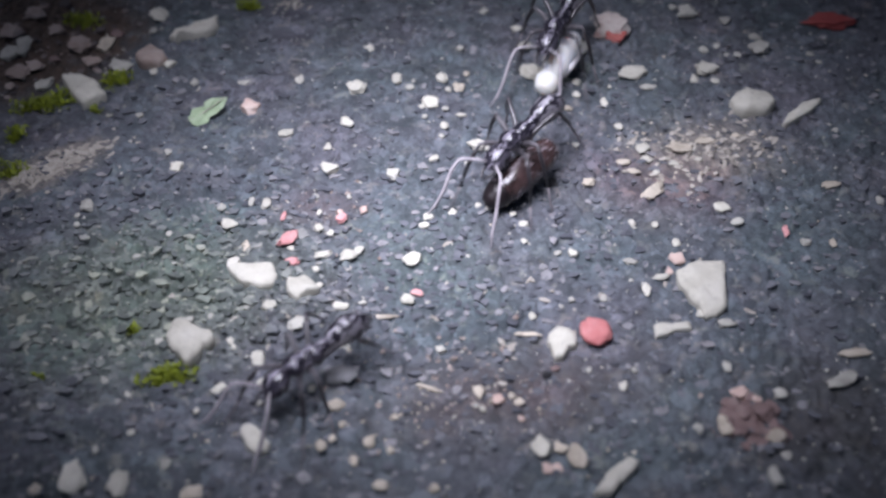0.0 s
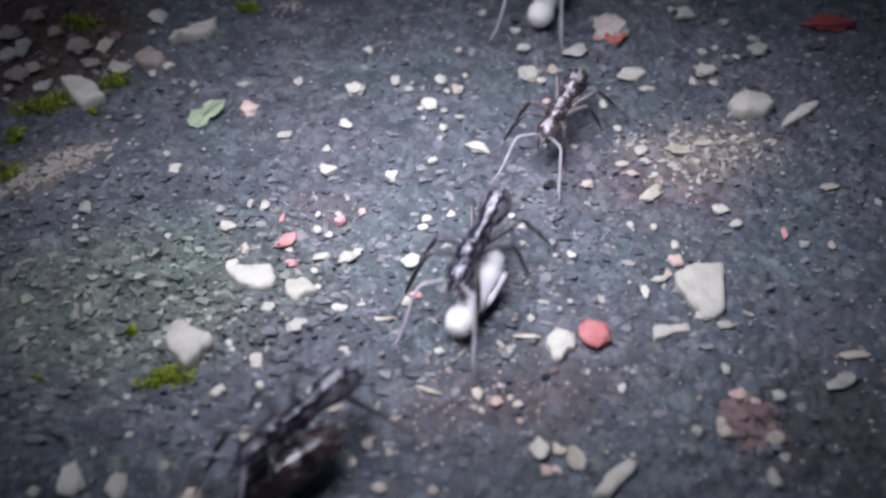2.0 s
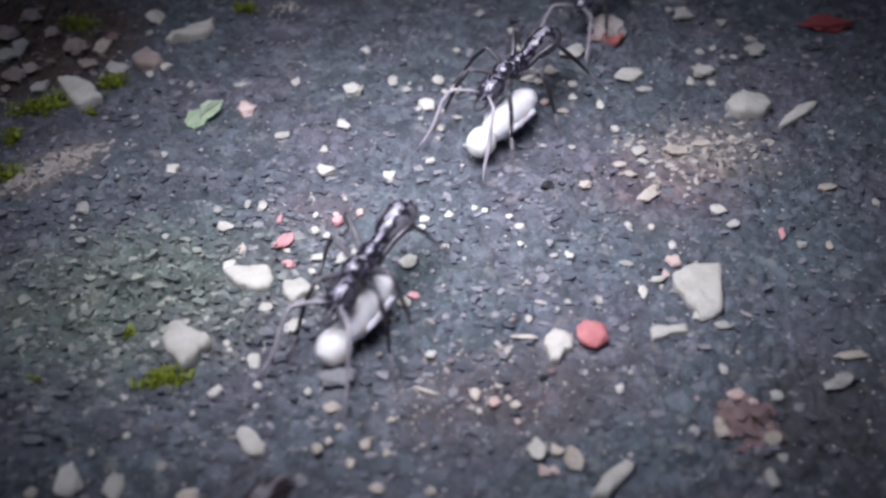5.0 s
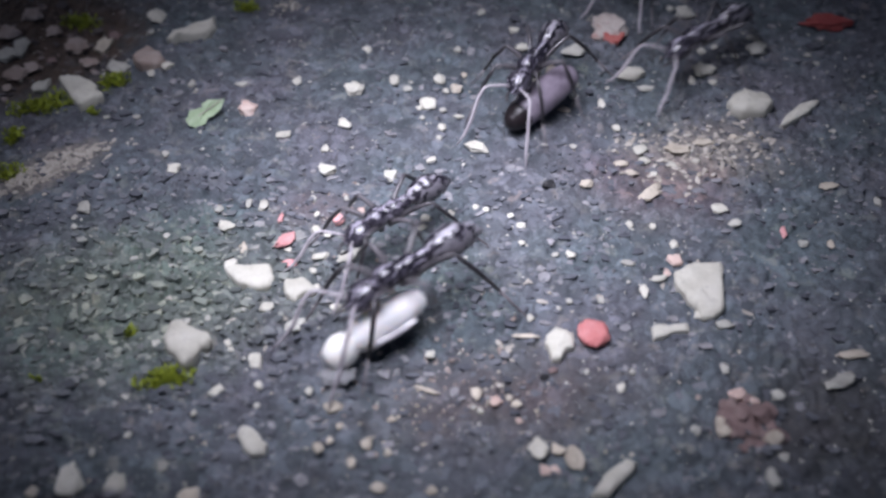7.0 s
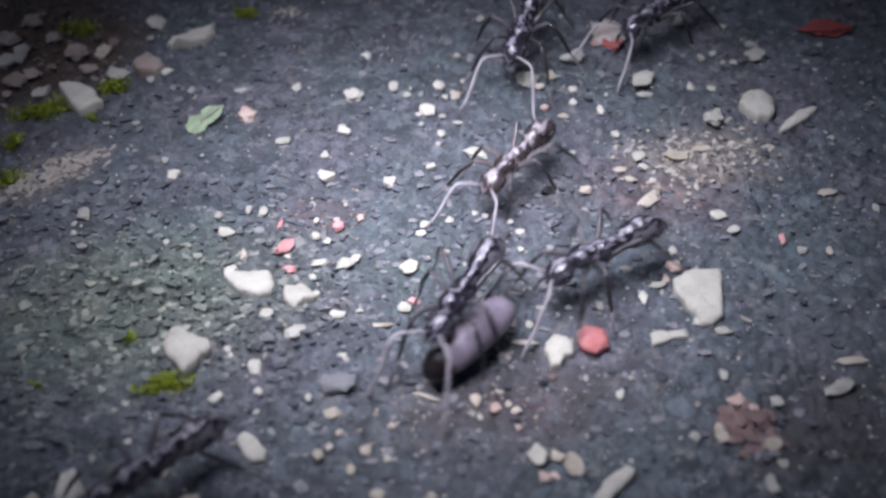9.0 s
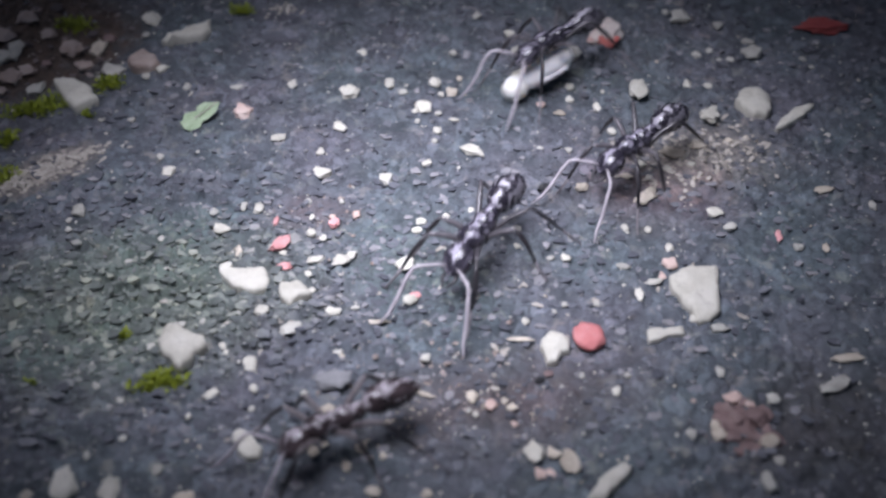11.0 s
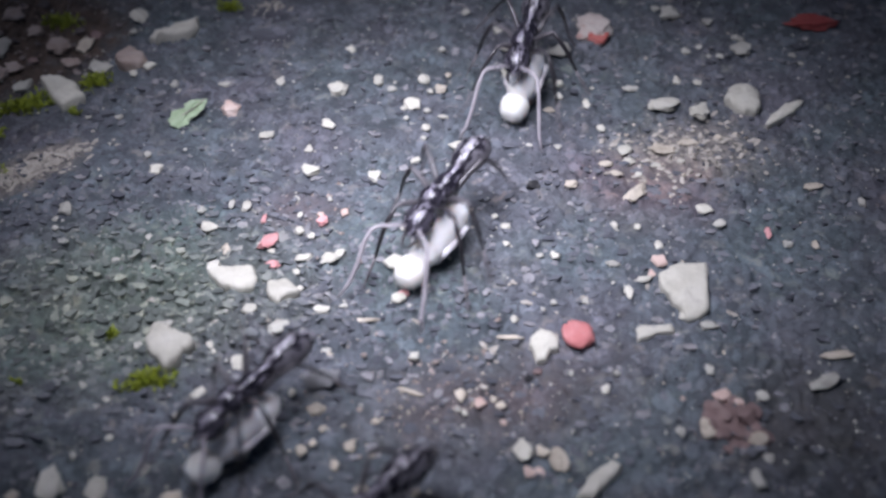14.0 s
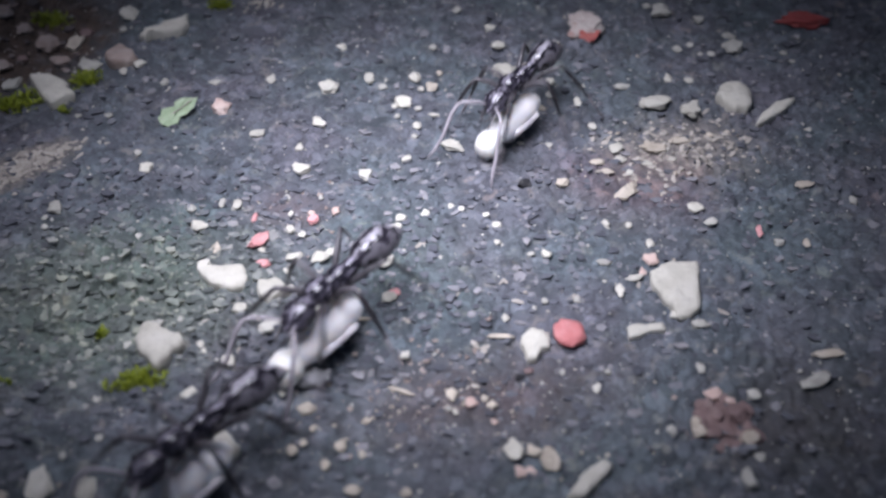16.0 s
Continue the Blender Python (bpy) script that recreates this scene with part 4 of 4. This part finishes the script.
def ant_body(name, label, shell, rear, thigh, shank, foot, feeler, tone, z):
    """An ant whose body is z millimetres above the ground, its head towards +x."""
    ant = new(name)
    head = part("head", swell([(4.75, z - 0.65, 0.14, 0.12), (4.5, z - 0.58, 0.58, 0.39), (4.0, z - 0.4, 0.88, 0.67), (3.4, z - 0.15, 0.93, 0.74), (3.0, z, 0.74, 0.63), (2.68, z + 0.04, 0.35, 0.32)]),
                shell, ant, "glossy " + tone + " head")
    for s in (1, -1):
        bm = bmesh.new()
        bmesh.ops.create_uvsphere(bm, u_segments=10, v_segments=7, radius=1)
        bmesh.ops.transform(bm, matrix=Matrix.Translation(Vector((3.75, 0.85 * s, z - 0.05)) * MM) @ Matrix.Diagonal((0.2 * MM, 0.12 * MM, 0.16 * MM, 1)), verts=bm.verts)
        part("eye", bm, ANT_EYE, head, "small shiny black eye")
        part("jaw", tube([(4.4, 0.3 * s, z - 0.6), (4.9, 0.42 * s, z - 0.82), (5.3, 0.2 * s, z - 1.0), (5.4, 0.03 * s, z - 1.05)], [0.13, 0.13, 0.09, 0.03], 6), shank, head)
        base = Vector((4.4, 0.28 * s, z - 0.3))
        line = [(4.4, 0.28, z - 0.3), (4.9, 0.8, z), (5.6, 1.6, z + 0.12), (5.9, 1.85, z), (6.35, 2.05, z - 0.6), (7.0, 2.3, 0.46 * z), (7.7, 2.5, 0.24 * z), (8.3, 2.85, 0.32)]
        feel = part("antenna", tube([Vector((x, y * s, h)) - base for x, y, h in line], [0.09, 0.10, 0.11, 0.11, 0.13, 0.14, 0.12, 0.05], 7), feeler, head, "long pale elbowed antenna")
        feel.location = base * MM
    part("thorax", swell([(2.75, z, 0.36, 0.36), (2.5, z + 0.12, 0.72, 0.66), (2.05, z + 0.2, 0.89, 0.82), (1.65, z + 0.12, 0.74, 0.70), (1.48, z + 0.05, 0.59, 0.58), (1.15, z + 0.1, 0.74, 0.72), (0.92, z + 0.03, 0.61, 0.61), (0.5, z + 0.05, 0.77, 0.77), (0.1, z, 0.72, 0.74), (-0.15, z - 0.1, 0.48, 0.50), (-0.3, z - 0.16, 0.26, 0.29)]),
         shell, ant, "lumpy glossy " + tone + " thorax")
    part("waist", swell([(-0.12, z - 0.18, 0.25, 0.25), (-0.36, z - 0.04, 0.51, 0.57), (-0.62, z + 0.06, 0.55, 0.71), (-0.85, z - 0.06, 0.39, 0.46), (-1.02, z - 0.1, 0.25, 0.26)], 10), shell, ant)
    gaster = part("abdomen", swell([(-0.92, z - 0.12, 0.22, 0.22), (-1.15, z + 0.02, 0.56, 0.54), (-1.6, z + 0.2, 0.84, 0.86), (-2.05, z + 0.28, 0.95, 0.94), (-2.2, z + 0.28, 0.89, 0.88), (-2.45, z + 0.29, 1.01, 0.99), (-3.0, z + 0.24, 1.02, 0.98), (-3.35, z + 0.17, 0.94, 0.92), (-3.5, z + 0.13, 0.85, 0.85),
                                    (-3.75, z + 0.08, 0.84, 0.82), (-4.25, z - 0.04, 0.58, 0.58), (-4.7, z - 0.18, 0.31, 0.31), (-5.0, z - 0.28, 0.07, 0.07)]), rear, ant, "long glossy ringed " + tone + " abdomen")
    part("sting_tip", tube([(-4.85, 0, z - 0.25), (-5.1, 0, z - 0.42), (-5.25, 0, z - 0.55)], [0.09, 0.06, 0.015], 5), shank, gaster)
    for which in LEGS:
        for side in (1, -1):
            ant_leg(which, side, ant, thigh, shank, foot, z - 0.35)
    return tagged(ant, label, "ant", "ants on the trail")


def white_brood():
    """A naked pupa: round head, humped back with folded limbs, blunt tail."""
    pupa = new("ant_pupa")
    part("pupa_head", swell([(3.5, -0.05, 0.08, 0.08), (3.36, -0.04, 0.5, 0.44), (3.05, 0, 0.78, 0.74), (2.6, 0.04, 0.94, 0.92), (2.1, 0.06, 0.90, 0.90), (1.7, 0.02, 0.60, 0.62)], 16), BROOD, pupa, "round white pupa head")
    part("pupa_body", swell([(1.9, 0, 0.5, 0.5), (1.3, 0.05, 0.84, 0.82), (0.1, 0.15, 0.98, 1.0), (-1.0, 0.08, 1.0, 0.98), (-2.0, -0.1, 0.82, 0.8), (-2.7, -0.3, 0.48, 0.46), (-2.95, -0.4, 0.08, 0.08)], 14), BROOD_BODY, pupa, "plump white pupa body")
    body = pupa.children[1]
    for s in (1, -1):
        for k in range(3):
            part("folded_leg", tube([(1.1 - 0.5 * k, 0.7 * s, -0.5), (0.6 - 0.6 * k, 1.05 * s, 0.15 - 0.15 * k), (-0.3 - 0.6 * k, 1.08 * s, -0.1), (-1.1 - 0.35 * k, 0.75 * s, -0.65)], [0.13, 0.21, 0.19, 0.1], 6), BROOD_LIMB, body, "greyish folded pupa leg")
    return tagged(pupa, "plump white ant pupa carried in an ant's jaws", "pupa", "carried brood")


def dark_cocoon(silk, label):
    cocoon = new("ant_cocoon")
    part("cocoon_shell", swell([(-3.55, 0, 0.1, 0.1), (-3.3, 0, 0.62, 0.6), (-2.6, 0, 1.0, 0.98), (-1.2, 0.03, 1.18, 1.14), (0.5, 0.03, 1.22, 1.18), (1.5, 0, 1.12, 1.08), (2.0, 0, 0.9, 0.88)], 16), silk, cocoon)
    part("cocoon_tip", swell([(1.75, -0.02, 1.06, 1.02), (2.15, -0.05, 0.99, 0.95), (2.6, -0.08, 0.80, 0.76), (3.05, -0.1, 0.46, 0.44), (3.22, -0.1, 0.06, 0.06)], 16), COCOON_TIP, cocoon, "blackish cocoon tip")
    return tagged(cocoon, label, "cocoon", "carried brood")


LOADED = "glossy black ant with long legs carrying a white pupa"
COCOONED = "glossy black ant with long legs carrying a brown cocoon"
BARE = "slim glossy black ant with long legs and empty jaws"
TAWNY = "slim dark brown ant with painted sheen patches, long legs, empty jaws"
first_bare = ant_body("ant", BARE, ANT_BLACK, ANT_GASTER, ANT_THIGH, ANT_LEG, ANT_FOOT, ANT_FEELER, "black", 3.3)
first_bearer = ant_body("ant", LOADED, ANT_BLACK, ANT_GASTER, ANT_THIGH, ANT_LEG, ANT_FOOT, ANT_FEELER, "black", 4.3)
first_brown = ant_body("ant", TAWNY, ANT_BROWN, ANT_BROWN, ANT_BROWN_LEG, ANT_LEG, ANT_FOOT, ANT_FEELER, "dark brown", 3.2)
first_pupa = white_brood()
bare_ants = [first_bare] + [copy_thing(first_bare, pose(0, 0, 0)) for _ in range(4)]
bearers = [first_bearer] + [copy_thing(first_bearer, pose(0, 0, 0)) for _ in range(8)]
brown_ants = [first_brown, copy_thing(first_brown, pose(0, 0, 0))]
pupae = [first_pupa] + [copy_thing(first_pupa, pose(0, 0, 0)) for _ in range(6)]
cocoons = [dark_cocoon(COCOON, "smooth purplish brown ant cocoon carried under an ant"), dark_cocoon(COCOON_RED, "mottled dark reddish brown ant cocoon carried under an ant")]


def stretch(rows):
    """The ant's way from the clip's start to its end: it comes up the trail and leaves along its heading."""
    (t0, x0, y0, a0), (t1, x1, y1, a1) = rows[0], rows[-1]
    pace = 19.0
    out = list(rows)
    if t0 > 0:
        for back in sorted({min(1.0, t0), min(2.0, t0), t0}):
            d = pace * min(back, 2.0) + 5.0 * max(back - 2.0, 0.0)
            out.insert(0, (t0 - back, x0 - d * math.cos(radians(a0)), y0 - d * math.sin(radians(a0)), a0))
    if t1 < 16:
        for ahead in sorted({min(1.0, 16 - t1), min(2.0, 16 - t1), 16 - t1}):
            d = pace * min(ahead, 2.0) + 5.0 * max(ahead - 2.0, 0.0)
            out.append((t1 + ahead, x1 + d * math.cos(radians(a1)), y1 + d * math.sin(radians(a1)), a1))
    return out


def crawl(load, rows, size=1.0, reach=2.4, aside=0.3, twist=-3):
    """One ant along its rows of (seconds, x, y, heading), its six legs stepping in two tripods, and what it carries."""
    ant = brown_ants.pop() if load == "brown" else tagged(bare_ants.pop(), BARE) if load == "none" else tagged(bearers.pop(), LOADED if load == "white" else COCOONED)
    ant.scale = (size, size, size)
    way = stretch(rows)
    low = 0.05 * MM
    walk(ant, [(t, pose(x * MM, y * MM, low, 0, 0, a)) for t, x, y, a in way])
    if load in ("white", "dark"):
        brood = (pupae if load == "white" else cocoons).pop()
        brood.scale = (1.08 * size, 1.08 * size, 1.08 * size)
        grip = pose(reach * size * MM, (aside + 0.15) * size * MM, (2.0 if load == "dark" else 1.85) * size * MM, 0, 13, twist)
        walk(brood, [(t, pose(x * MM, y * MM, low, 0, 0, a) @ grip) for t, x, y, a in way])
    # moments of each quarter stride, by the length of the way
    dense = np.linspace(max(rows[0][0] - 0.5, 0), min(rows[-1][0] + 0.5, 16), 400)
    px = np.interp(dense, [r[0] for r in way], [r[1] for r in way])
    py = np.interp(dense, [r[0] for r in way], [r[2] for r in way])
    far = np.concatenate(([0.0], np.cumsum(np.hypot(np.diff(px), np.diff(py)))))
    steps = np.interp(np.arange(0, far[-1], 1.9), far, dense)
    times = [0.0] + [float(s) for s in steps if 0.05 < s < 15.95] + [16.0]
    swing = {"front": 15.0, "middle": 19.0, "hind": 15.0}
    legs = [o for o in ant.children if o.name.split(".")[0] == "leg"]
    for k, leg in enumerate(legs):
        which, side = ("front", "middle", "hind")[k // 2], (1, -1)[k % 2]
        beat = 0 if (k // 2 + k % 2) % 2 == 0 else 2
        home = leg.location.copy()
        made = []
        for i, t in enumerate(times):
            q = (i + beat) % 4
            turn = (swing[which], 0.0, -swing[which], 0.0)[q] * side
            lift = 13.0 * side if q == 3 else 0.0
            made.append((t, Matrix.Translation(home) @ pose(0, 0, 0, lift, 0, turn)))
        walk(leg, made)
    feelers = [o for o in ant.children[0].children if o.name.split(".")[0] == "antenna"]
    for k, feel in enumerate(feelers):
        side, home = (1, -1)[k % 2], feel.location.copy()
        walk(feel, [(t, Matrix.Translation(home) @ pose(0, 0, 0, 0, 5 * math.sin(0.9 * i + 2 * k), 11 * math.sin(0.75 * i + 1.9 * k) * side)) for i, t in enumerate(times)])


# ---- the larger scales of the concrete, one by one ----
def flake_pieces():
    rnd = random.Random(12)
    shapes = []
    for k in range(14):
        bm = bmesh.new()
        n = rnd.randint(5, 8)
        squash = rnd.uniform(0.55, 0.95)
        rim, foot = [], []
        for j in range(n):
            a, r = 2 * math.pi * (j + rnd.uniform(-0.25, 0.25)) / n, rnd.uniform(0.6, 1.1)
            p = Vector((math.cos(a) * r, math.sin(a) * r * squash, rnd.uniform(-0.06, 0.06)))
            rim.append(bm.verts.new(p * MM))
            foot.append(bm.verts.new((Vector((p.x * 0.85, p.y * 0.85, -0.55))) * MM))
        hub = bm.verts.new(Vector((rnd.uniform(-0.2, 0.2), rnd.uniform(-0.15, 0.15), 0.12)) * MM)
        for j in range(n):
            i = (j + 1) % n
            bm.faces.new((rim[j], rim[i], hub))
            bm.faces.new((foot[j], foot[i], rim[i], rim[j]))
        shapes.append(mesh_of("flake", bm, FLAKE_PIECE, False))
    for _ in range(300):
        x, y = rnd.uniform(-24, 12), rnd.uniform(-13, 9)
        size = rnd.uniform(0.2, 0.42)
        ob = new("flake", rnd.choice(shapes))
        ob.parent = slab
        ob.matrix_local = pose(x * MM, y * MM, (height(x, y) + 0.10) * MM, rnd.gauss(0, 9), rnd.gauss(0, 9), rnd.uniform(0, 360)) @ Matrix.Diagonal((size, size, size * 0.8, 1))


flake_pieces()


def motions():
    crawl("none", [(0.0, -7.5, -12.3, -135), (0.5, -8.9, -17.0, -136), (1.0, -9.8, -20.3, -132), (1.5, -10.7, -23.9, -134)], 0.88)
    crawl("dark", [(0.0, 5.8, 7.6, -127), (0.5, 3.1, 2.0, -123), (1.0, 0.2, -5.2, -123), (1.5, -3.0, -11.4, -136), (2.0, -7.8, -17.9, -134), (2.5, -9.4, -22.2, -137), (3.0, -10.7, -25.7, -141)], 0.97, 2.3, 0.85, -9)
    crawl("white", [(0.0, 9.4, 22.1, -113), (0.5, 8.1, 15.8, -125), (1.0, 7.6, 11.5, -111), (1.5, 5.4, 5.4, -117), (2.0, 2.4, -3.3, -112), (2.5, -0.4, -8.9, -126), (3.0, -2.8, -13.3, -131), (3.5, -5.3, -18.1, -133), (4.0, -10.5, -22.2, -142), (4.2, -12.2, -24.5, -142)], 0.99, 2.3, 0.60)
    crawl("brown", [(1.0, 15.1, 25.8, -115), (1.5, 12.2, 18.4, -125), (2.0, 9.0, 12.7, -114), (2.5, 8.2, 7.9, -120), (3.0, 5.2, 2.6, -122), (3.5, 3.3, -3.6, -127), (4.0, 0.4, -11.3, -132), (4.2, -1.2, -13.4, -131)], 0.91)
    crawl("white", [(2.0, 9.4, 32.7, -106), (2.5, 5.1, 24.6, -112), (3.0, 4.1, 18.1, -119), (3.5, 0.4, 10.5, -103), (4.0, 0.3, 4.7, -100), (4.2, -0.1, 2.3, -103), (6.3, -13.0, -17.9, -135), (6.5, -14.2, -20.7, -137)], 1.10, 2.4, 0.30)
    crawl("white", [(3.5, 14.3, 28.3, -133), (4.0, 10.5, 21.1, -150), (4.2, 8.9, 20.3, -142), (6.3, 4.6, 2.5, -123), (6.5, 3.8, 0.3, -128), (7.0, -1.7, -6.4, -141), (7.5, -5.3, -12.8, -143), (8.0, -10.0, -20.3, -141), (8.5, -14.0, -25.2, -139)], 1.08, 3.1, 0.50)
    crawl("none", [(6.3, 0.7, 8.0, -120), (6.5, 0.1, 5.1, -124), (7.0, -2.9, 0.6, -138), (7.5, -5.6, -2.8, -141), (8.0, -9.0, -9.6, -145), (8.5, -11.1, -13.8, -129), (9.0, -15.5, -19.9, -139), (9.2, -16.5, -22.2, -140)], 0.95)
    crawl("dark", [(6.3, 8.6, 25.9, -108), (6.5, 7.9, 23.1, -109), (7.0, 7.4, 17.0, -117), (7.5, 4.8, 10.9, -123), (8.0, 4.9, 3.6, -96), (8.5, 4.2, -0.8, -109), (9.0, 1.6, -7.3, -118), (9.2, 0.1, -9.0, -127)], 1.00, 2.3, 1.0, -21)
    crawl("none", [(6.5, 32.0, 31.0, -138), (7.0, 21.4, 21.8, -142), (7.5, 15.5, 13.5, -130), (8.0, 16.7, 11.0, -128), (8.5, 16.4, 5.6, -131), (9.0, 10.7, -3.0, -149), (9.2, 9.2, -3.9, -128)], 1.01)
    crawl("brown", [(7.5, 14.0, 26.7, -117), (8.0, 12.2, 22.4, -124), (8.5, 9.5, 15.8, -120), (9.0, 5.6, 7.2, -126), (9.2, 5.2, 4.5, -121), (11.3, -6.0, -17.9, -151), (11.5, -7.2, -18.3, -151), (11.7, -11.0, -20.3, -142), (11.9, -12.6, -24.8, -141)], 0.94)
    crawl("none", [(8.5, 6.8, 29.1, -101), (9.0, 6.8, 23.7, -106), (9.2, 6.2, 21.5, -99), (11.3, 2.2, -4.4, -120), (11.5, 1.1, -6.6, -118), (12.0, -3.3, -10.5, -134), (12.5, -8.0, -14.4, -131), (13.0, -14.2, -21.1, -145)], 1.08)
    crawl("none", [(9.0, 18.3, 26.1, -138), (9.2, 17.8, 24.7, -139), (11.3, 13.7, 5.9, -135), (11.5, 12.8, 4.4, -129), (12.0, 10.9, -0.0, -132), (12.5, 7.9, -5.5, -131), (13.0, 3.4, -11.5, -141), (13.5, -0.7, -16.2, -124), (14.0, -2.9, -23.0, -135)], 1.02)
    crawl("white", [(11.3, 6.4, 15.7, -140), (11.5, 4.9, 11.8, -135), (12.0, 0.2, 3.2, -131), (12.5, -3.2, -2.3, -131), (13.0, -7.2, -9.4, -135), (13.5, -7.5, -12.1, -126), (14.0, -9.5, -15.4, -129), (14.5, -13.5, -19.3, -139), (15.0, -14.8, -24.2, -136)], 0.98, 2.1, 0.10)
    crawl("white", [(12.0, 9.1, 25.9, -104), (12.5, 8.4, 21.1, -114), (13.0, 7.8, 15.2, -118), (13.5, 4.7, 7.4, -118), (14.0, 1.6, 1.4, -120), (14.5, -1.5, -5.3, -130), (15.0, -6.3, -9.3, -136), (15.5, -8.6, -15.4, -131), (16.0, -11.2, -18.7, -135)], 1.10, 2.5, 0.30)
    crawl("white", [(13.0, 8.1, 32.6, -105), (13.5, 7.7, 26.3, -104), (14.0, 7.9, 19.8, -105), (14.5, 6.3, 9.0, -113), (15.0, 3.3, 4.6, -122), (15.5, -1.1, -1.1, -126), (16.0, -4.4, -7.4, -129)], 1.10, 2.6, 0.25)
    crawl("white", [(15.0, 14.4, 26.7, -127), (15.5, 10.6, 21.4, -133), (16.0, 8.0, 14.1, -127)], 1.00, 2.6, 0.50)
    roll = lambda x, y, z, turn=0, tip=0: pose(x * MM, y * MM, z * MM, tip, 0, turn)
    walk(rolled_big, [(0.0, rolled_big.matrix_world.copy()), (7.3, rolled_big.matrix_world.copy()), (7.9, roll(24.7, 16.7, -0.1, 80)), (16.0, roll(24.7, 16.7, -0.1, 80))])
    walk(rolled_flat, [(0.0, rolled_flat.matrix_world.copy()), (7.2, rolled_flat.matrix_world.copy()), (7.8, roll(16.2, 20.1, 0.1, 30)), (9.3, roll(16.2, 20.1, 0.1, 30)), (11.2, roll(15.9, 17.6, 0.1, 75)),
                       (11.5, roll(16.5, 16.1, 0.1, 100)), (11.9, roll(18.4, 15.9, 0.1, 170)), (16.0, roll(18.4, 15.9, 0.1, 170))])
    walk(rolled_round, [(0.0, rolled_round.matrix_world.copy()), (7.1, rolled_round.matrix_world.copy()), (7.6, roll(20.8, 19.8, 0.1, 10)), (8.4, roll(21.0, 15.0, 0.1, 60)), (16.0, roll(21.0, 15.0, 0.1, 60))])
    walk(rolled_grain, [(0.0, rolled_grain.matrix_world.copy()), (4.6, rolled_grain.matrix_world.copy()), (5.2, roll(-0.7, -9.9, 0.0, 60)), (16.0, roll(-0.7, -9.9, 0.0, 60))])
    walk(pushed_white, [(0.0, pushed_white.matrix_world.copy()), (9.4, pushed_white.matrix_world.copy()), (10.0, roll(-1.8, -4.9, 0.0, 40)), (16.0, roll(-1.8, -4.9, 0.0, 40))])
    walk(pushed_pink, [(0.0, pushed_pink.matrix_world.copy()), (9.4, pushed_pink.matrix_world.copy()), (10.0, roll(-1.45, -4.4, -0.1, 30)), (16.0, roll(-1.45, -4.4, -0.1, 30))])


motions()
